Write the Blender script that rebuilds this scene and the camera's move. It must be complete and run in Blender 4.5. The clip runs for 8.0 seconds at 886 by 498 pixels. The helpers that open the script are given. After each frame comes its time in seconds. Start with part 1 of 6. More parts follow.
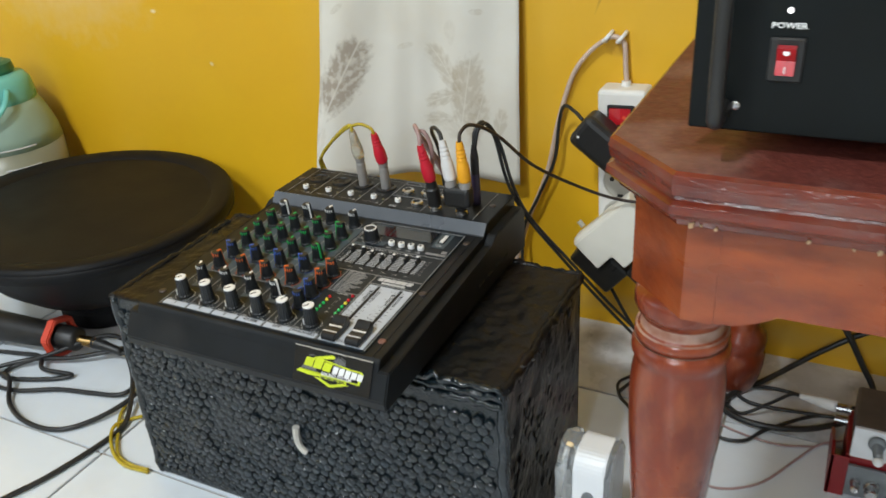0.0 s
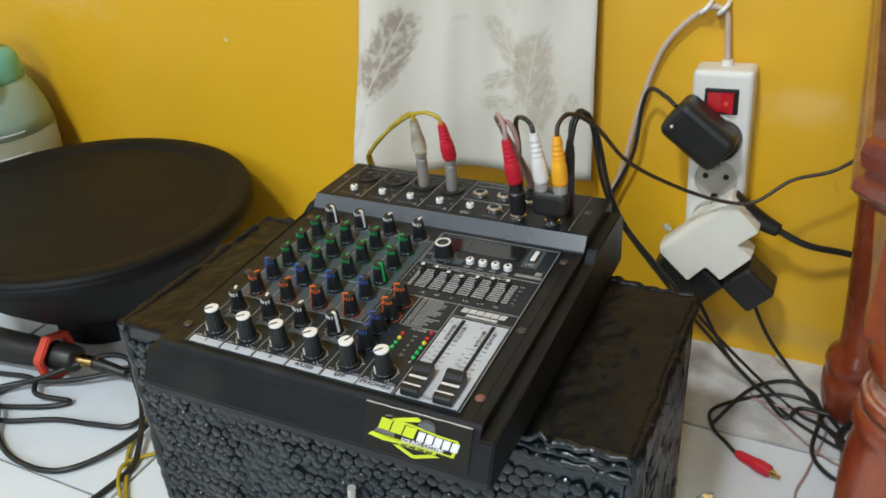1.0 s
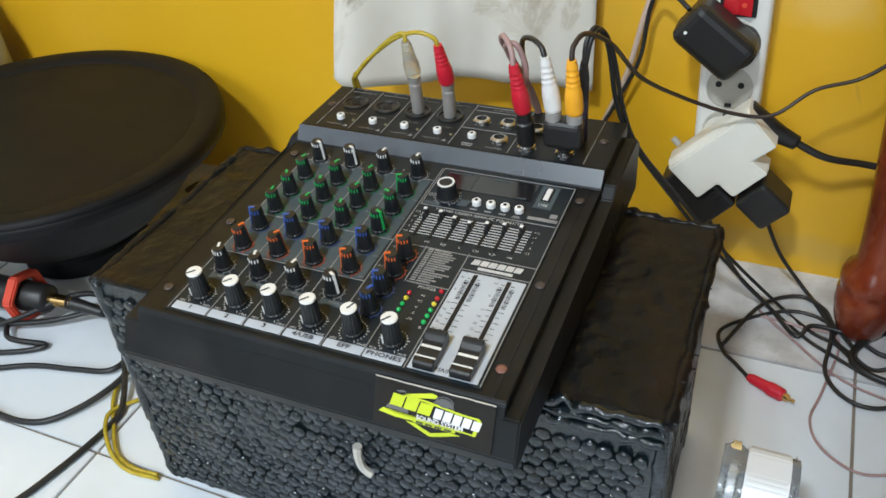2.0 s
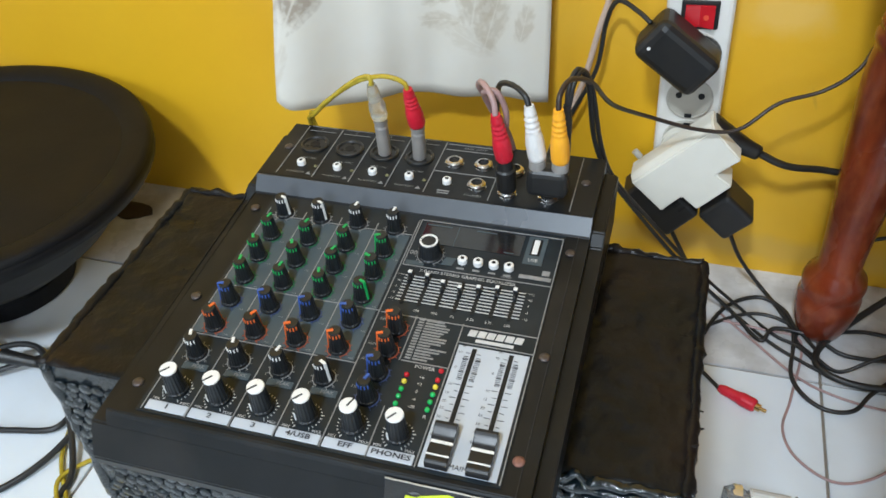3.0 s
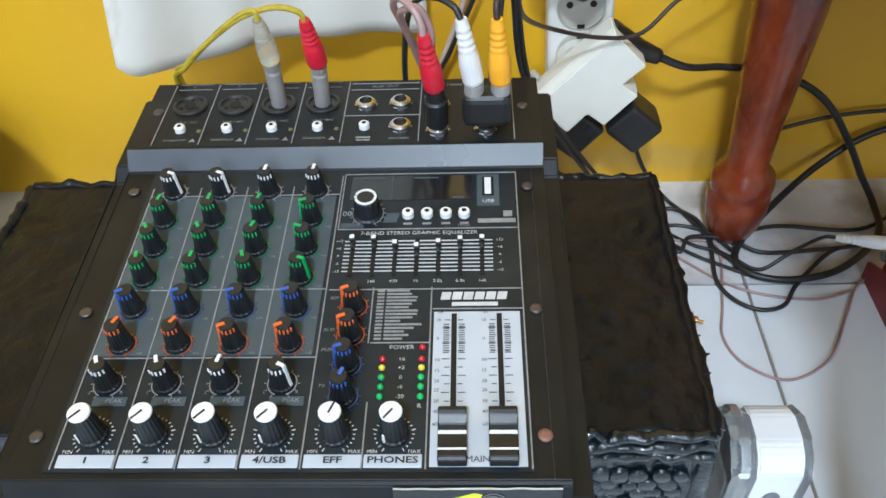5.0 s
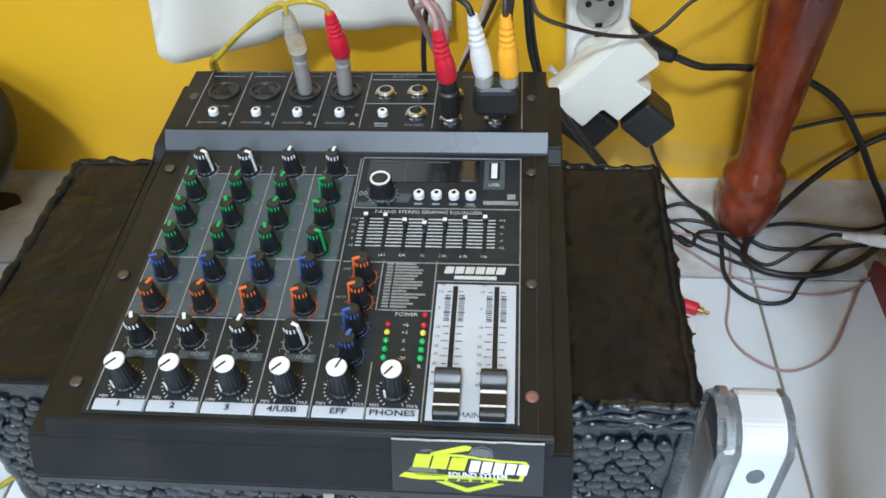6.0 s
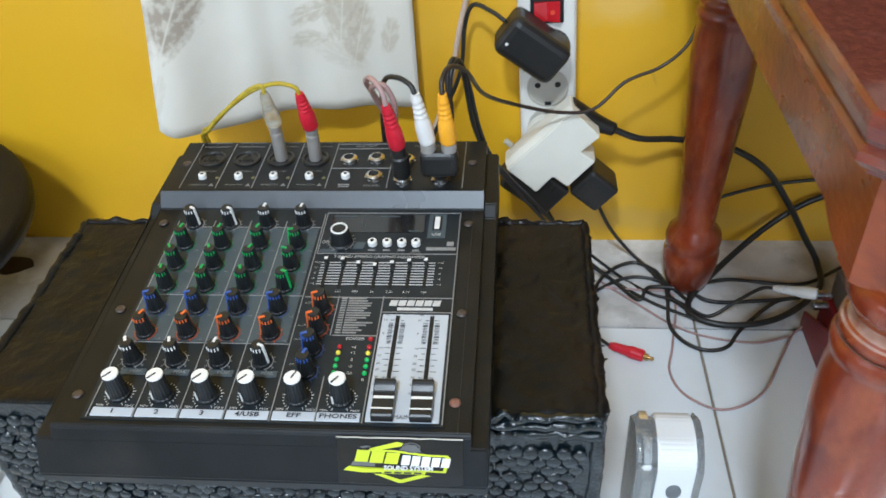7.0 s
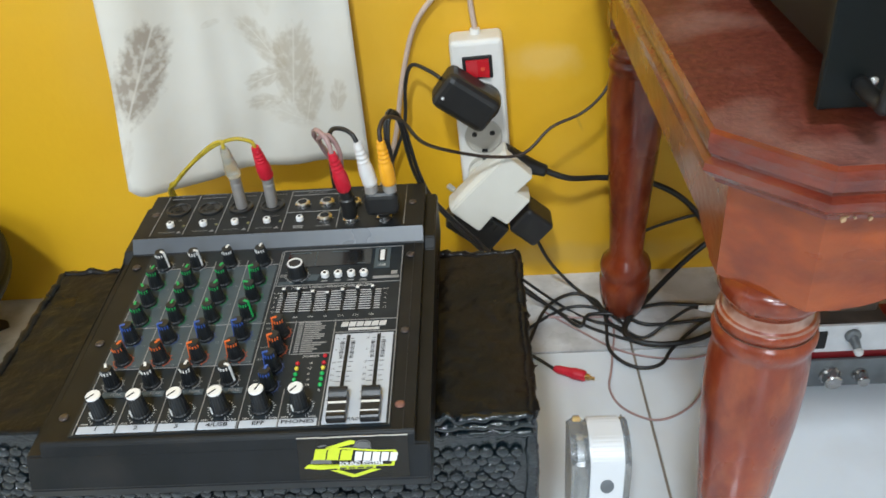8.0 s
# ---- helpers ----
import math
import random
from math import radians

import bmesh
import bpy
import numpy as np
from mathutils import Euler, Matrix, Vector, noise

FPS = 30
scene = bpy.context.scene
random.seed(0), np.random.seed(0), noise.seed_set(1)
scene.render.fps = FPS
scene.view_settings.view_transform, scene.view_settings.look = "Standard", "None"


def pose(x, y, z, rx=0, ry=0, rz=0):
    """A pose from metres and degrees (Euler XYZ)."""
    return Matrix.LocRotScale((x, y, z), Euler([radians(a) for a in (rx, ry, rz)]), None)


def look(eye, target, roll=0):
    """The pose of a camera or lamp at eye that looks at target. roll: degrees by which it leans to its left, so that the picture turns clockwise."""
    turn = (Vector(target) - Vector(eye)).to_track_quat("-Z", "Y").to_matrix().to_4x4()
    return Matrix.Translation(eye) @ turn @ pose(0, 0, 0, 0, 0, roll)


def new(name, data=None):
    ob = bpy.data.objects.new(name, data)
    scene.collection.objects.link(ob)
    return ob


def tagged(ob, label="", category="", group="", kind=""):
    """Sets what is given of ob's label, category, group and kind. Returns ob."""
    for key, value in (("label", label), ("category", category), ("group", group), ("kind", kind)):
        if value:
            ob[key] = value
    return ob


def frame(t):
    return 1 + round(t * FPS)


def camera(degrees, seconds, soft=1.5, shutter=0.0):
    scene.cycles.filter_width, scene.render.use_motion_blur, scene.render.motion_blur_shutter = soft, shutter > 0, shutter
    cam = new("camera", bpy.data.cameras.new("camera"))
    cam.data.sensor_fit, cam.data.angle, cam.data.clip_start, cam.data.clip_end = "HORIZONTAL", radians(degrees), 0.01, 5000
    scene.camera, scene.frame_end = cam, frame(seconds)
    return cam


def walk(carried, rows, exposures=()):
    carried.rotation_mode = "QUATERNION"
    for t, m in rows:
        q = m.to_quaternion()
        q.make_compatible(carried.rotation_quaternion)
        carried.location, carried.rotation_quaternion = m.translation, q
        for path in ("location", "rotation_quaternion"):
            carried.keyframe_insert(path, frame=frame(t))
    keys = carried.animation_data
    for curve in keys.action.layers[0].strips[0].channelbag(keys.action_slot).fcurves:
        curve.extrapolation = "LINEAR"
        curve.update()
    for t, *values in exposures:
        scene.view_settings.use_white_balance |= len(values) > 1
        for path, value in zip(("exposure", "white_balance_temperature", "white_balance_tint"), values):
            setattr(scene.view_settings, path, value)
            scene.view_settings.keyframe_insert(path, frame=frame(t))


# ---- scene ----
cam = camera(56.2, 8.0, 1.6, 0.3)
PATH = [
    (0, (0.458, -0.894, 0.587), (-0.367, 0.68, -0.33), -3.7),
    (0.5, (0.391, -0.827, 0.572), (-0.418, 0.751, -0.352), -3.7),
    (1, (0.333, -0.802, 0.551), (-0.466, 0.76, -0.409), -3.5),
    (1.5, (0.308, -0.779, 0.545), (-0.452, 0.717, -0.544), -4.3),
    (3, (0.226, -0.702, 0.591), (-0.255, 0.746, -0.702), -3.6),
    (3.5, (0.188, -0.694, 0.564), (-0.109, 0.793, -0.739), -2.1),
    (4, (0.165, -0.671, 0.552), (0.106, 0.811, -0.789), -0.6),
    (4.5, (0.152, -0.656, 0.538), (0.099, 0.798, -0.834), -2.3),
    (6, (0.169, -0.688, 0.557), (0.006, 0.744, -0.831), -3.4),
    (6.5, (0.188, -0.722, 0.569), (-0.008, 0.749, -0.772), -3.5),
    (7, (0.213, -0.761, 0.592), (0.031, 0.796, -0.65), -3.8),
    (7.5, (0.229, -0.808, 0.606), (0.068, 0.801, -0.572), -5.0),
    (8, (0.237, -0.83, 0.614), (0.132, 0.818, -0.514), -4.9),
]
walk(cam, [(t, look(eye, target, roll)) for t, eye, target, roll in PATH],
     [(0.0, -0.08, 6500, 10), (1.0, -0.05, 6400, 10), (1.7, 0.05, 6250, 10), (3.0, 0.22, 6000, 10), (4.5, 0.36, 5700, 10), (6.0, 0.33, 5750, 10), (7.0, 0.22, 5850, 10), (8.0, 0.13, 6200, 10)])

# ---- world and light ----
world = bpy.data.worlds.new("sky")
world.use_nodes = True
scene.world = world
sky = world.node_tree.nodes.new("ShaderNodeTexSky")
sky.sky_type, sky.sun_disc, sky.sun_elevation, sky.sun_rotation = "NISHITA", False, radians(50), radians(-100)
world.node_tree.links.new(sky.outputs[0], world.node_tree.nodes["Background"].inputs[0])
world.node_tree.nodes["Background"].inputs[1].default_value = 0.12


def area_lamp(name, eye, target, sx, sy, watts, colour):
    lamp = bpy.data.lights.new(name, "AREA")
    lamp.shape, lamp.size, lamp.size_y, lamp.energy, lamp.color = "RECTANGLE", sx, sy, watts, colour
    ob = new(name, lamp)
    ob.matrix_world = look(eye, target)
    return ob


area_lamp("window_daylight", (-1.52, -1.55, 1.45), (0.0, -0.5, 0.3), 1.1, 1.1, 5, (0.86, 0.94, 1.0))
# added fill from the front, standing in for a flash beside the camera
area_lamp("front_fill_light", (0.30, -2.94, 1.55), (0.2, -0.1, 0.2), 0.6, 0.9, 30, (0.86, 0.95, 1.0))
lamp_light = area_lamp("ceiling_lamp_light", (-0.12, -2.20, 2.70), (0.2, -0.3, 0.2), 0.25, 0.25, 56, (0.88, 0.96, 1.0))

# ---- building helpers ----
PLACE = {}


def finish(bm, name, material):
    bmesh.ops.recalc_face_normals(bm, faces=bm.faces)
    data = bpy.data.meshes.new(name)
    bm.to_mesh(data)
    bm.free()
    data.materials.append(material)
    return data


def smooth(data, on=True):
    for p in data.polygons:
        p.use_smooth = on
    return data


def thing(name, place, label, category, group="", kind=""):
    """An Empty at the base of a thing."""
    ob = new(name)
    ob.empty_display_size = 0.02
    ob.matrix_basis = Matrix.Translation(place)
    PLACE[ob] = Matrix.Translation(place)
    return tagged(ob, label, category, group, kind)


def hold(name, data, parent, at=None, label=""):
    """A mesh as a part under a thing or a part; at: its pose in the world."""
    at = at or Matrix()
    ob = new(name, data)
    if parent:
        ob.parent = parent
        ob.matrix_parent_inverse = PLACE[parent].inverted()
    ob.matrix_basis = at
    PLACE[ob] = at
    return tagged(ob, label)


def part(name, bm, material, parent, label="", at=None, soft=False):
    data = finish(bm, name, material)
    if soft:
        smooth(data)
    return hold(name, data, parent, at, label)


def box(bm, lo, hi, bevel=0.0, m=None, seg=1):
    c = [(a + b) / 2 for a, b in zip(lo, hi)]
    d = [abs(b - a) for a, b in zip(lo, hi)]
    made = bmesh.ops.create_cube(bm, size=1, matrix=Matrix.Translation(c) @ Matrix.Diagonal((*d, 1)))
    verts = made["verts"]
    if bevel:
        edges = list({e for v in verts for e in v.link_edges})
        got = bmesh.ops.bevel(bm, geom=edges, offset=bevel, segments=seg, affect="EDGES", profile=0.5)
        verts = list({v for f in got["faces"] for v in f.verts} | {v for v in verts if v.is_valid})
        seen, stack = set(verts), list(verts)
        while stack:
            for e in stack.pop().link_edges:
                for v in e.verts:
                    if v not in seen:
                        seen.add(v)
                        stack.append(v)
        verts = list(seen)
    if m:
        bmesh.ops.transform(bm, matrix=m, verts=verts)
    return bm


def lathe(bm, profile, seg=24, m=None, ribs=0, rib=0.0, close=True):
    """Turns rows of (radius, height) round z."""
    rings = []
    for r, z in profile:
        ring = []
        for i in range(seg):
            a = 2 * math.pi * i / seg
            k = r * (1 - rib * (1 if ribs and (i * ribs * 2 // seg) % 2 else 0))
            v = Vector((k * math.cos(a), k * math.sin(a), z))
            ring.append(bm.verts.new(m @ v if m else v))
        rings.append(ring)
    for a, b in zip(rings, rings[1:]):
        for i in range(seg):
            bm.faces.new((a[i], a[(i + 1) % seg], b[(i + 1) % seg], b[i]))
    if close:
        for ring in (rings[0], rings[-1]):
            bm.faces.new(ring)
    return bm


def prism(bm, outline, z0, z1, m=None):
    """A flat outline of (x, y) pulled up from z0 to z1."""
    low = [bm.verts.new((m @ Vector((x, y, z0))) if m else (x, y, z0)) for x, y in outline]
    top = [bm.verts.new((m @ Vector((x, y, z1))) if m else (x, y, z1)) for x, y in outline]
    n = len(outline)
    bm.faces.new(low), bm.faces.new(top)
    for i in range(n):
        bm.faces.new((low[i], low[(i + 1) % n], top[(i + 1) % n], top[i]))
    return bm


def spline(points, step=6):
    """A smooth line through points."""
    p = [Vector(q) for q in points]
    p = [2 * p[0] - p[1]] + p + [2 * p[-1] - p[-2]]
    out = []
    for i in range(1, len(p) - 2):
        for k in range(step):
            t = k / step
            a, b, c, d = p[i - 1:i + 3]
            out.append(0.5 * (2 * b + (c - a) * t + (2 * a - 5 * b + 4 * c - d) * t * t + (3 * b - a - 3 * c + d) * t ** 3))
    out.append(p[-2])
    return out


def tube(bm, points, r, seg=8, step=6, r_end=None, flat=1.0):
    line = spline(points, step) if step else [Vector(q) for q in points]
    up = Vector((0.13, 0.21, 0.97))
    rings = []
    for i, p in enumerate(line):
        way = (line[min(i + 1, len(line) - 1)] - line[max(i - 1, 0)]).normalized()
        side = way.cross(up)
        if side.length < 1e-4:
            side = way.cross(Vector((1, 0, 0)))
        side.normalize()
        up = side.cross(way).normalized()
        k = r if r_end is None else r + (r_end - r) * i / (len(line) - 1)
        rings.append([bm.verts.new(p + side * k * math.cos(2 * math.pi * j / seg) + up * k * flat * math.sin(2 * math.pi * j / seg)) for j in range(seg)])
    for a, b in zip(rings, rings[1:]):
        for i in range(seg):
            bm.faces.new((a[i], a[(i + 1) % seg], b[(i + 1) % seg], b[i]))
    bm.faces.new(rings[0]), bm.faces.new(rings[-1])
    return bm


def word(text, size, material, parent, at, name="lettering", align="CENTER", bold=0.0):
    """Printed letters, as a thin mesh."""
    curve = bpy.data.curves.new(name, "FONT")
    curve.body, curve.size, curve.align_x, curve.align_y = text, size, align, "CENTER"
    curve.resolution_u, curve.offset = 2, bold
    tmp = new("letters", curve)
    bpy.context.view_layer.update()
    data = bpy.data.meshes.new_from_object(tmp.evaluated_get(bpy.context.evaluated_depsgraph_get()))
    bpy.data.objects.remove(tmp)
    data.materials.clear()
    data.materials.append(material)
    return hold(name, data, parent, at)


# ---- materials ----
def mat(name, a, b=None, rough=0.5, rvar=0.1, metal=0.0, scale=30.0, bump=0.0, bscale=150.0, spec=0.5, coat=0.0, stain=None, sscale=6.0, samount=0.5, stretch=(1, 1, 1), vary=0.0, alpha=1.0, trans=0.0, depth=0.001):
    m = bpy.data.materials.new(name)
    m.use_nodes = True
    n, l = m.node_tree.nodes, m.node_tree.links
    p = n["Principled BSDF"]
    b = b or tuple(c * 0.75 for c in a)
    co, mp = n.new("ShaderNodeTexCoord"), n.new("ShaderNodeMapping")
    mp.inputs["Scale"].default_value = stretch
    l.new(co.outputs["Object"], mp.inputs[0])

    def noise_node(sc, detail=4.0):
        t = n.new("ShaderNodeTexNoise")
        t.inputs["Scale"].default_value, t.inputs["Detail"].default_value = sc, detail
        l.new(mp.outputs[0], t.inputs["Vector"])
        return t

    def ramp(src, p0, p1):
        r = n.new("ShaderNodeMapRange")
        r.inputs[1].default_value, r.inputs[2].default_value = p0, p1
        l.new(src, r.inputs[0])
        return r.outputs[0]

    def mix(f, x, y):
        k = n.new("ShaderNodeMix")
        k.data_type = "RGBA"
        for slot, v in ((0, f), (6, x), (7, y)):
            if isinstance(v, (tuple, float)):
                k.inputs[slot].default_value = (*v, 1) if isinstance(v, tuple) else v
            else:
                l.new(v, k.inputs[slot])
        return k.outputs[2]

    grain = noise_node(scale)
    col = mix(ramp(grain.outputs[0], 0.3, 0.7), a, b)
    if stain:
        blot = noise_node(sscale, 6.0)
        f = n.new("ShaderNodeMath")
        f.operation = "MULTIPLY"
        f.inputs[1].default_value = samount
        l.new(ramp(blot.outputs[0], 0.48, 0.72), f.inputs[0])
        col = mix(f.outputs[0], col, stain)
    if vary:
        info, h = n.new("ShaderNodeObjectInfo"), n.new("ShaderNodeHueSaturation")
        r = n.new("ShaderNodeMapRange")
        r.inputs[3].default_value, r.inputs[4].default_value = 1 - vary, 1 + vary
        l.new(info.outputs["Random"], r.inputs[0])
        l.new(r.outputs[0], h.inputs["Value"])
        l.new(col, h.inputs["Color"])
        col = h.outputs[0]
    l.new(col, p.inputs["Base Color"])
    rr = n.new("ShaderNodeMapRange")
    rr.inputs[3].default_value, rr.inputs[4].default_value = max(0.02, rough - rvar), min(1.0, rough + rvar)
    l.new(noise_node(scale * 0.6).outputs[0], rr.inputs[0])
    l.new(rr.outputs[0], p.inputs["Roughness"])
    p.inputs["Metallic"].default_value, p.inputs["Specular IOR Level"].default_value = metal, spec
    p.inputs["Coat Weight"].default_value, p.inputs["Coat Roughness"].default_value = coat, 0.12
    p.inputs["Transmission Weight"].default_value, p.inputs["Alpha"].default_value = trans, alpha
    if bump:
        k = n.new("ShaderNodeBump")
        k.inputs["Strength"].default_value, k.inputs["Distance"].default_value = bump, depth
        l.new(noise_node(bscale, 3.0).outputs[0], k.inputs["Height"])
        l.new(k.outputs[0], p.inputs["Normal"])
    return m


YELLOW = mat("yellow_wall_paint", (0.75, 0.430, 0.010), (0.69, 0.362, 0.007), 0.5, 0.12, scale=3, bump=0.25, bscale=60, stain=(0.72, 0.47, 0.10), sscale=2.5, samount=0.45, depth=0.002)
WHITEWALL = mat("pale_wall_paint", (0.52, 0.51, 0.47), (0.46, 0.45, 0.42), 0.6, scale=3, bump=0.2, bscale=60)
TILE = mat("glazed_floor_tile", (0.755, 0.81, 0.865), (0.705, 0.76, 0.815), 0.12, 0.06, scale=4, stain=(0.50, 0.48, 0.46), sscale=11, samount=0.22, vary=0.03)
TILE_DIRTY = mat("grimy_floor_tile", (0.72, 0.73, 0.75), (0.52, 0.52, 0.52), 0.28, 0.12, scale=22, stain=(0.20, 0.18, 0.16), sscale=15, samount=0.75)
GROUT = mat("grey_brown_grout", (0.26, 0.22, 0.17), (0.20, 0.17, 0.14), 0.9, scale=60)
WOOD = mat("red_brown_varnished_wood", (0.30, 0.058, 0.009), (0.13, 0.021, 0.006), 0.30, 0.14, scale=40, bump=0.5, bscale=170, coat=0.3, spec=0.4, stain=(0.36, 0.100, 0.028), sscale=30, samount=0.4, stretch=(0.6, 0.8, 1.2))
WOOD_TOP = mat("dusty_red_brown_table_top", (0.150, 0.036, 0.026), (0.085, 0.018, 0.014), 0.52, 0.16, scale=240, bump=0.5, bscale=320, spec=0.35, stain=(0.36, 0.22, 0.19), sscale=13, samount=0.55)
WOOD_EDGE = mat("glossy_maroon_moulding", (0.18, 0.030, 0.013), (0.080, 0.012, 0.008), 0.22, 0.16, scale=90, bump=0.7, bscale=260, coat=0.3, spec=0.5, stain=(0.34, 0.16, 0.12), sscale=45, samount=0.34, stretch=(0.6, 0.6, 1.4))
WOOD_LEG = mat("orange_brown_turned_wood", (0.25, 0.040, 0.010), (0.10, 0.014, 0.006), 0.28, 0.12, scale=22, bump=0.5, bscale=120, coat=0.35, spec=0.4, stain=(0.38, 0.105, 0.035), sscale=60, samount=0.45, stretch=(1.2, 1.2, 0.6))
DUSTWOOD = mat("dusty_worn_wood", (0.46, 0.33, 0.27), (0.22, 0.085, 0.05), 0.5, 0.1, scale=60, bump=0.2, bscale=300)
CHIP = mat("bare_wood_chip", (0.55, 0.36, 0.20), None, 0.8)
BLACK = mat("black_moulded_plastic", (0.018, 0.017, 0.016), (0.012, 0.012, 0.012), 0.42, 0.1, scale=60, bump=0.1, bscale=900, depth=0.0003)
SHEET = mat("black_powder_coated_steel", (0.0085, 0.0105, 0.0125), (0.0052, 0.0065, 0.0078), 0.44, 0.10, scale=40, bump=0.2, bscale=1500, spec=0.28, stain=(0.04, 0.036, 0.032), sscale=25, samount=0.3, depth=0.0002)
WORN_SHEET = mat("worn_steel_edge", (0.045, 0.045, 0.045), (0.012, 0.012, 0.013), 0.4, 0.1, scale=120, spec=0.4)
PANEL = mat("dark_grey_mixer_panel", (0.014, 0.021, 0.027), (0.0095, 0.014, 0.0185), 0.42, 0.1, scale=50, spec=0.3, stain=(0.05, 0.052, 0.055), sscale=30, samount=0.3)
PANEL_GREY = mat("slate_grey_panel_print", (0.074, 0.096, 0.108), (0.058, 0.076, 0.086), 0.42, scale=50, spec=0.3)
STEP = mat("step_steel_sky_sheen", (0.075, 0.085, 0.10), (0.06, 0.068, 0.08), 0.30, 0.08, scale=30, spec=0.6)
PRINT = mat("white_print", (0.62, 0.62, 0.62), (0.5, 0.5, 0.5), 0.5, scale=300)
PRINT_DIM = mat("worn_white_print", (0.30, 0.30, 0.30), (0.20, 0.20, 0.20), 0.5, scale=300)
SILVER = mat("pale_blue_silver_print", (0.50, 0.54, 0.60), (0.46, 0.50, 0.56), 0.4, scale=60)
INK = mat("dark_print", (0.02, 0.022, 0.03), None, 0.5)
KNOB = mat("black_knob_plastic", (0.0085, 0.0100, 0.0118), (0.0125, 0.0145, 0.0165), 0.45, 0.1, scale=200)
CAPWHITE = mat("white_plastic", (0.80, 0.80, 0.79), (0.74, 0.74, 0.72), 0.35, scale=60)
GREEN_DIM = mat("faded_green_print", (0.02, 0.20, 0.08), (0.02, 0.12, 0.05), 0.5, scale=300)
BLUE_DIM = mat("faded_blue_print", (0.05, 0.08, 0.22), (0.04, 0.06, 0.14), 0.5, scale=300)
ORANGE_DIM = mat("faded_orange_print", (0.45, 0.10, 0.04), (0.25, 0.06, 0.03), 0.5, scale=300)
LED_OFF = mat("unlit_lamp_lens", (0.16, 0.15, 0.06), None, 0.3)
GREEN = mat("green_print", (0.02, 0.42, 0.10), None, 0.45)
BLUE = mat("blue_print", (0.05, 0.12, 0.45), None, 0.45)
ORANGE = mat("orange_print", (0.80, 0.16, 0.03), None, 0.45)
CHROME = mat("nickel_plated_metal", (0.62, 0.61, 0.60), (0.48, 0.47, 0.46), 0.26, 0.10, metal=1.0, scale=200)
STEELJACK = mat("grey_jack_barrel", (0.46, 0.43, 0.40), (0.36, 0.34, 0.32), 0.42, metal=0.4, scale=80)
BRASS = mat("gold_plated_contact", (0.75, 0.48, 0.18), None, 0.25, metal=1.0)
HOLE = mat("dark_socket_hole", (0.006, 0.006, 0.006), None, 0.7)
FADERCAP = mat("satin_black_plastic", (0.010, 0.010, 0.011), (0.014, 0.014, 0.015), 0.34, 0.06, scale=200, spec=0.4)
SCREW = mat("dull_dark_screw", (0.11, 0.10, 0.095), (0.08, 0.06, 0.055), 0.45, metal=0.6, scale=300)
SCREW_RUST = mat("rusted_screw", (0.30, 0.14, 0.10), (0.20, 0.10, 0.08), 0.6, metal=0.3, scale=400)
RED_PL = mat("red_plug_plastic", (0.62, 0.015, 0.035), (0.52, 0.012, 0.03), 0.38, scale=80)
YEL_PL = mat("yellow_plug_plastic", (0.90, 0.42, 0.02), (0.82, 0.36, 0.015), 0.4, scale=80)
WHT_PL = mat("white_plug_plastic", (0.78, 0.77, 0.75), None, 0.4)
CLEAR = mat("clear_plug_sleeve", (0.84, 0.82, 0.72), None, 0.18, trans=0.75)
CABLE = mat("black_cable_rubber", (0.014, 0.014, 0.014), (0.022, 0.022, 0.022), 0.42, 0.1, scale=60)
CABLE_BR = mat("dark_brown_cable", (0.035, 0.022, 0.016), None, 0.45)
CABLE_WH = mat("pale_pinkish_cable", (0.58, 0.44, 0.35), (0.50, 0.37, 0.29), 0.5, scale=40)
CABLE_YE = mat("yellow_clear_wire", (0.74, 0.58, 0.06), (0.52, 0.38, 0.03), 0.2, scale=160, trans=0.35)
CABLE_PK = mat("pink_clear_wire", (0.40, 0.25, 0.24), (0.30, 0.20, 0.19), 0.35, scale=90)
STRIPW = mat("white_power_strip_plastic", (0.76, 0.74, 0.69), (0.70, 0.68, 0.63), 0.4, scale=20, stain=(0.55, 0.48, 0.36), sscale=20, samount=0.3)
STRIPBEIGE = mat("beige_socket_plastic", (0.52, 0.49, 0.42), None, 0.45)
CREAM = mat("cream_adapter_plastic", (0.80, 0.77, 0.68), (0.74, 0.71, 0.62), 0.4, scale=20)
REDLENS = mat("red_rocker_plastic", (0.55, 0.012, 0.02), (0.42, 0.01, 0.015), 0.25, coat=0.4)
FILM = mat("black_bubble_film", (0.0065, 0.0125, 0.0165), (0.0038, 0.0070, 0.0092), 0.15, 0.08, scale=70, bump=0.8, bscale=380, spec=0.5, coat=0.15, stain=(0.014, 0.023, 0.028), sscale=24, samount=0.4, depth=0.0010)
FILM_TOP = mat("dusty_black_film", (0.0085, 0.0100, 0.0115), (0.0055, 0.0062, 0.0070), 0.34, 0.18, scale=60, bump=0.7, bscale=140, spec=0.18, stain=(0.022, 0.014, 0.010), sscale=11, samount=0.5, depth=0.0016)
TAPE = mat("clear_packing_tape_edge", (0.55, 0.52, 0.46), None, 0.35)
CONE = mat("grey_black_paper_cone", (0.046, 0.044, 0.041), (0.030, 0.029, 0.027), 0.60, 0.1, scale=25, bump=0.2, bscale=200, spec=0.25, stain=(0.070, 0.060, 0.046), sscale=6, samount=0.6)
BASKET = mat("black_speaker_basket", (0.007, 0.007, 0.008), None, 0.55, spec=0.2, bump=0.1)
TEAL = mat("teal_translucent_plastic", (0.20, 0.62, 0.56), (0.17, 0.56, 0.50), 0.3, scale=20, trans=0.2)
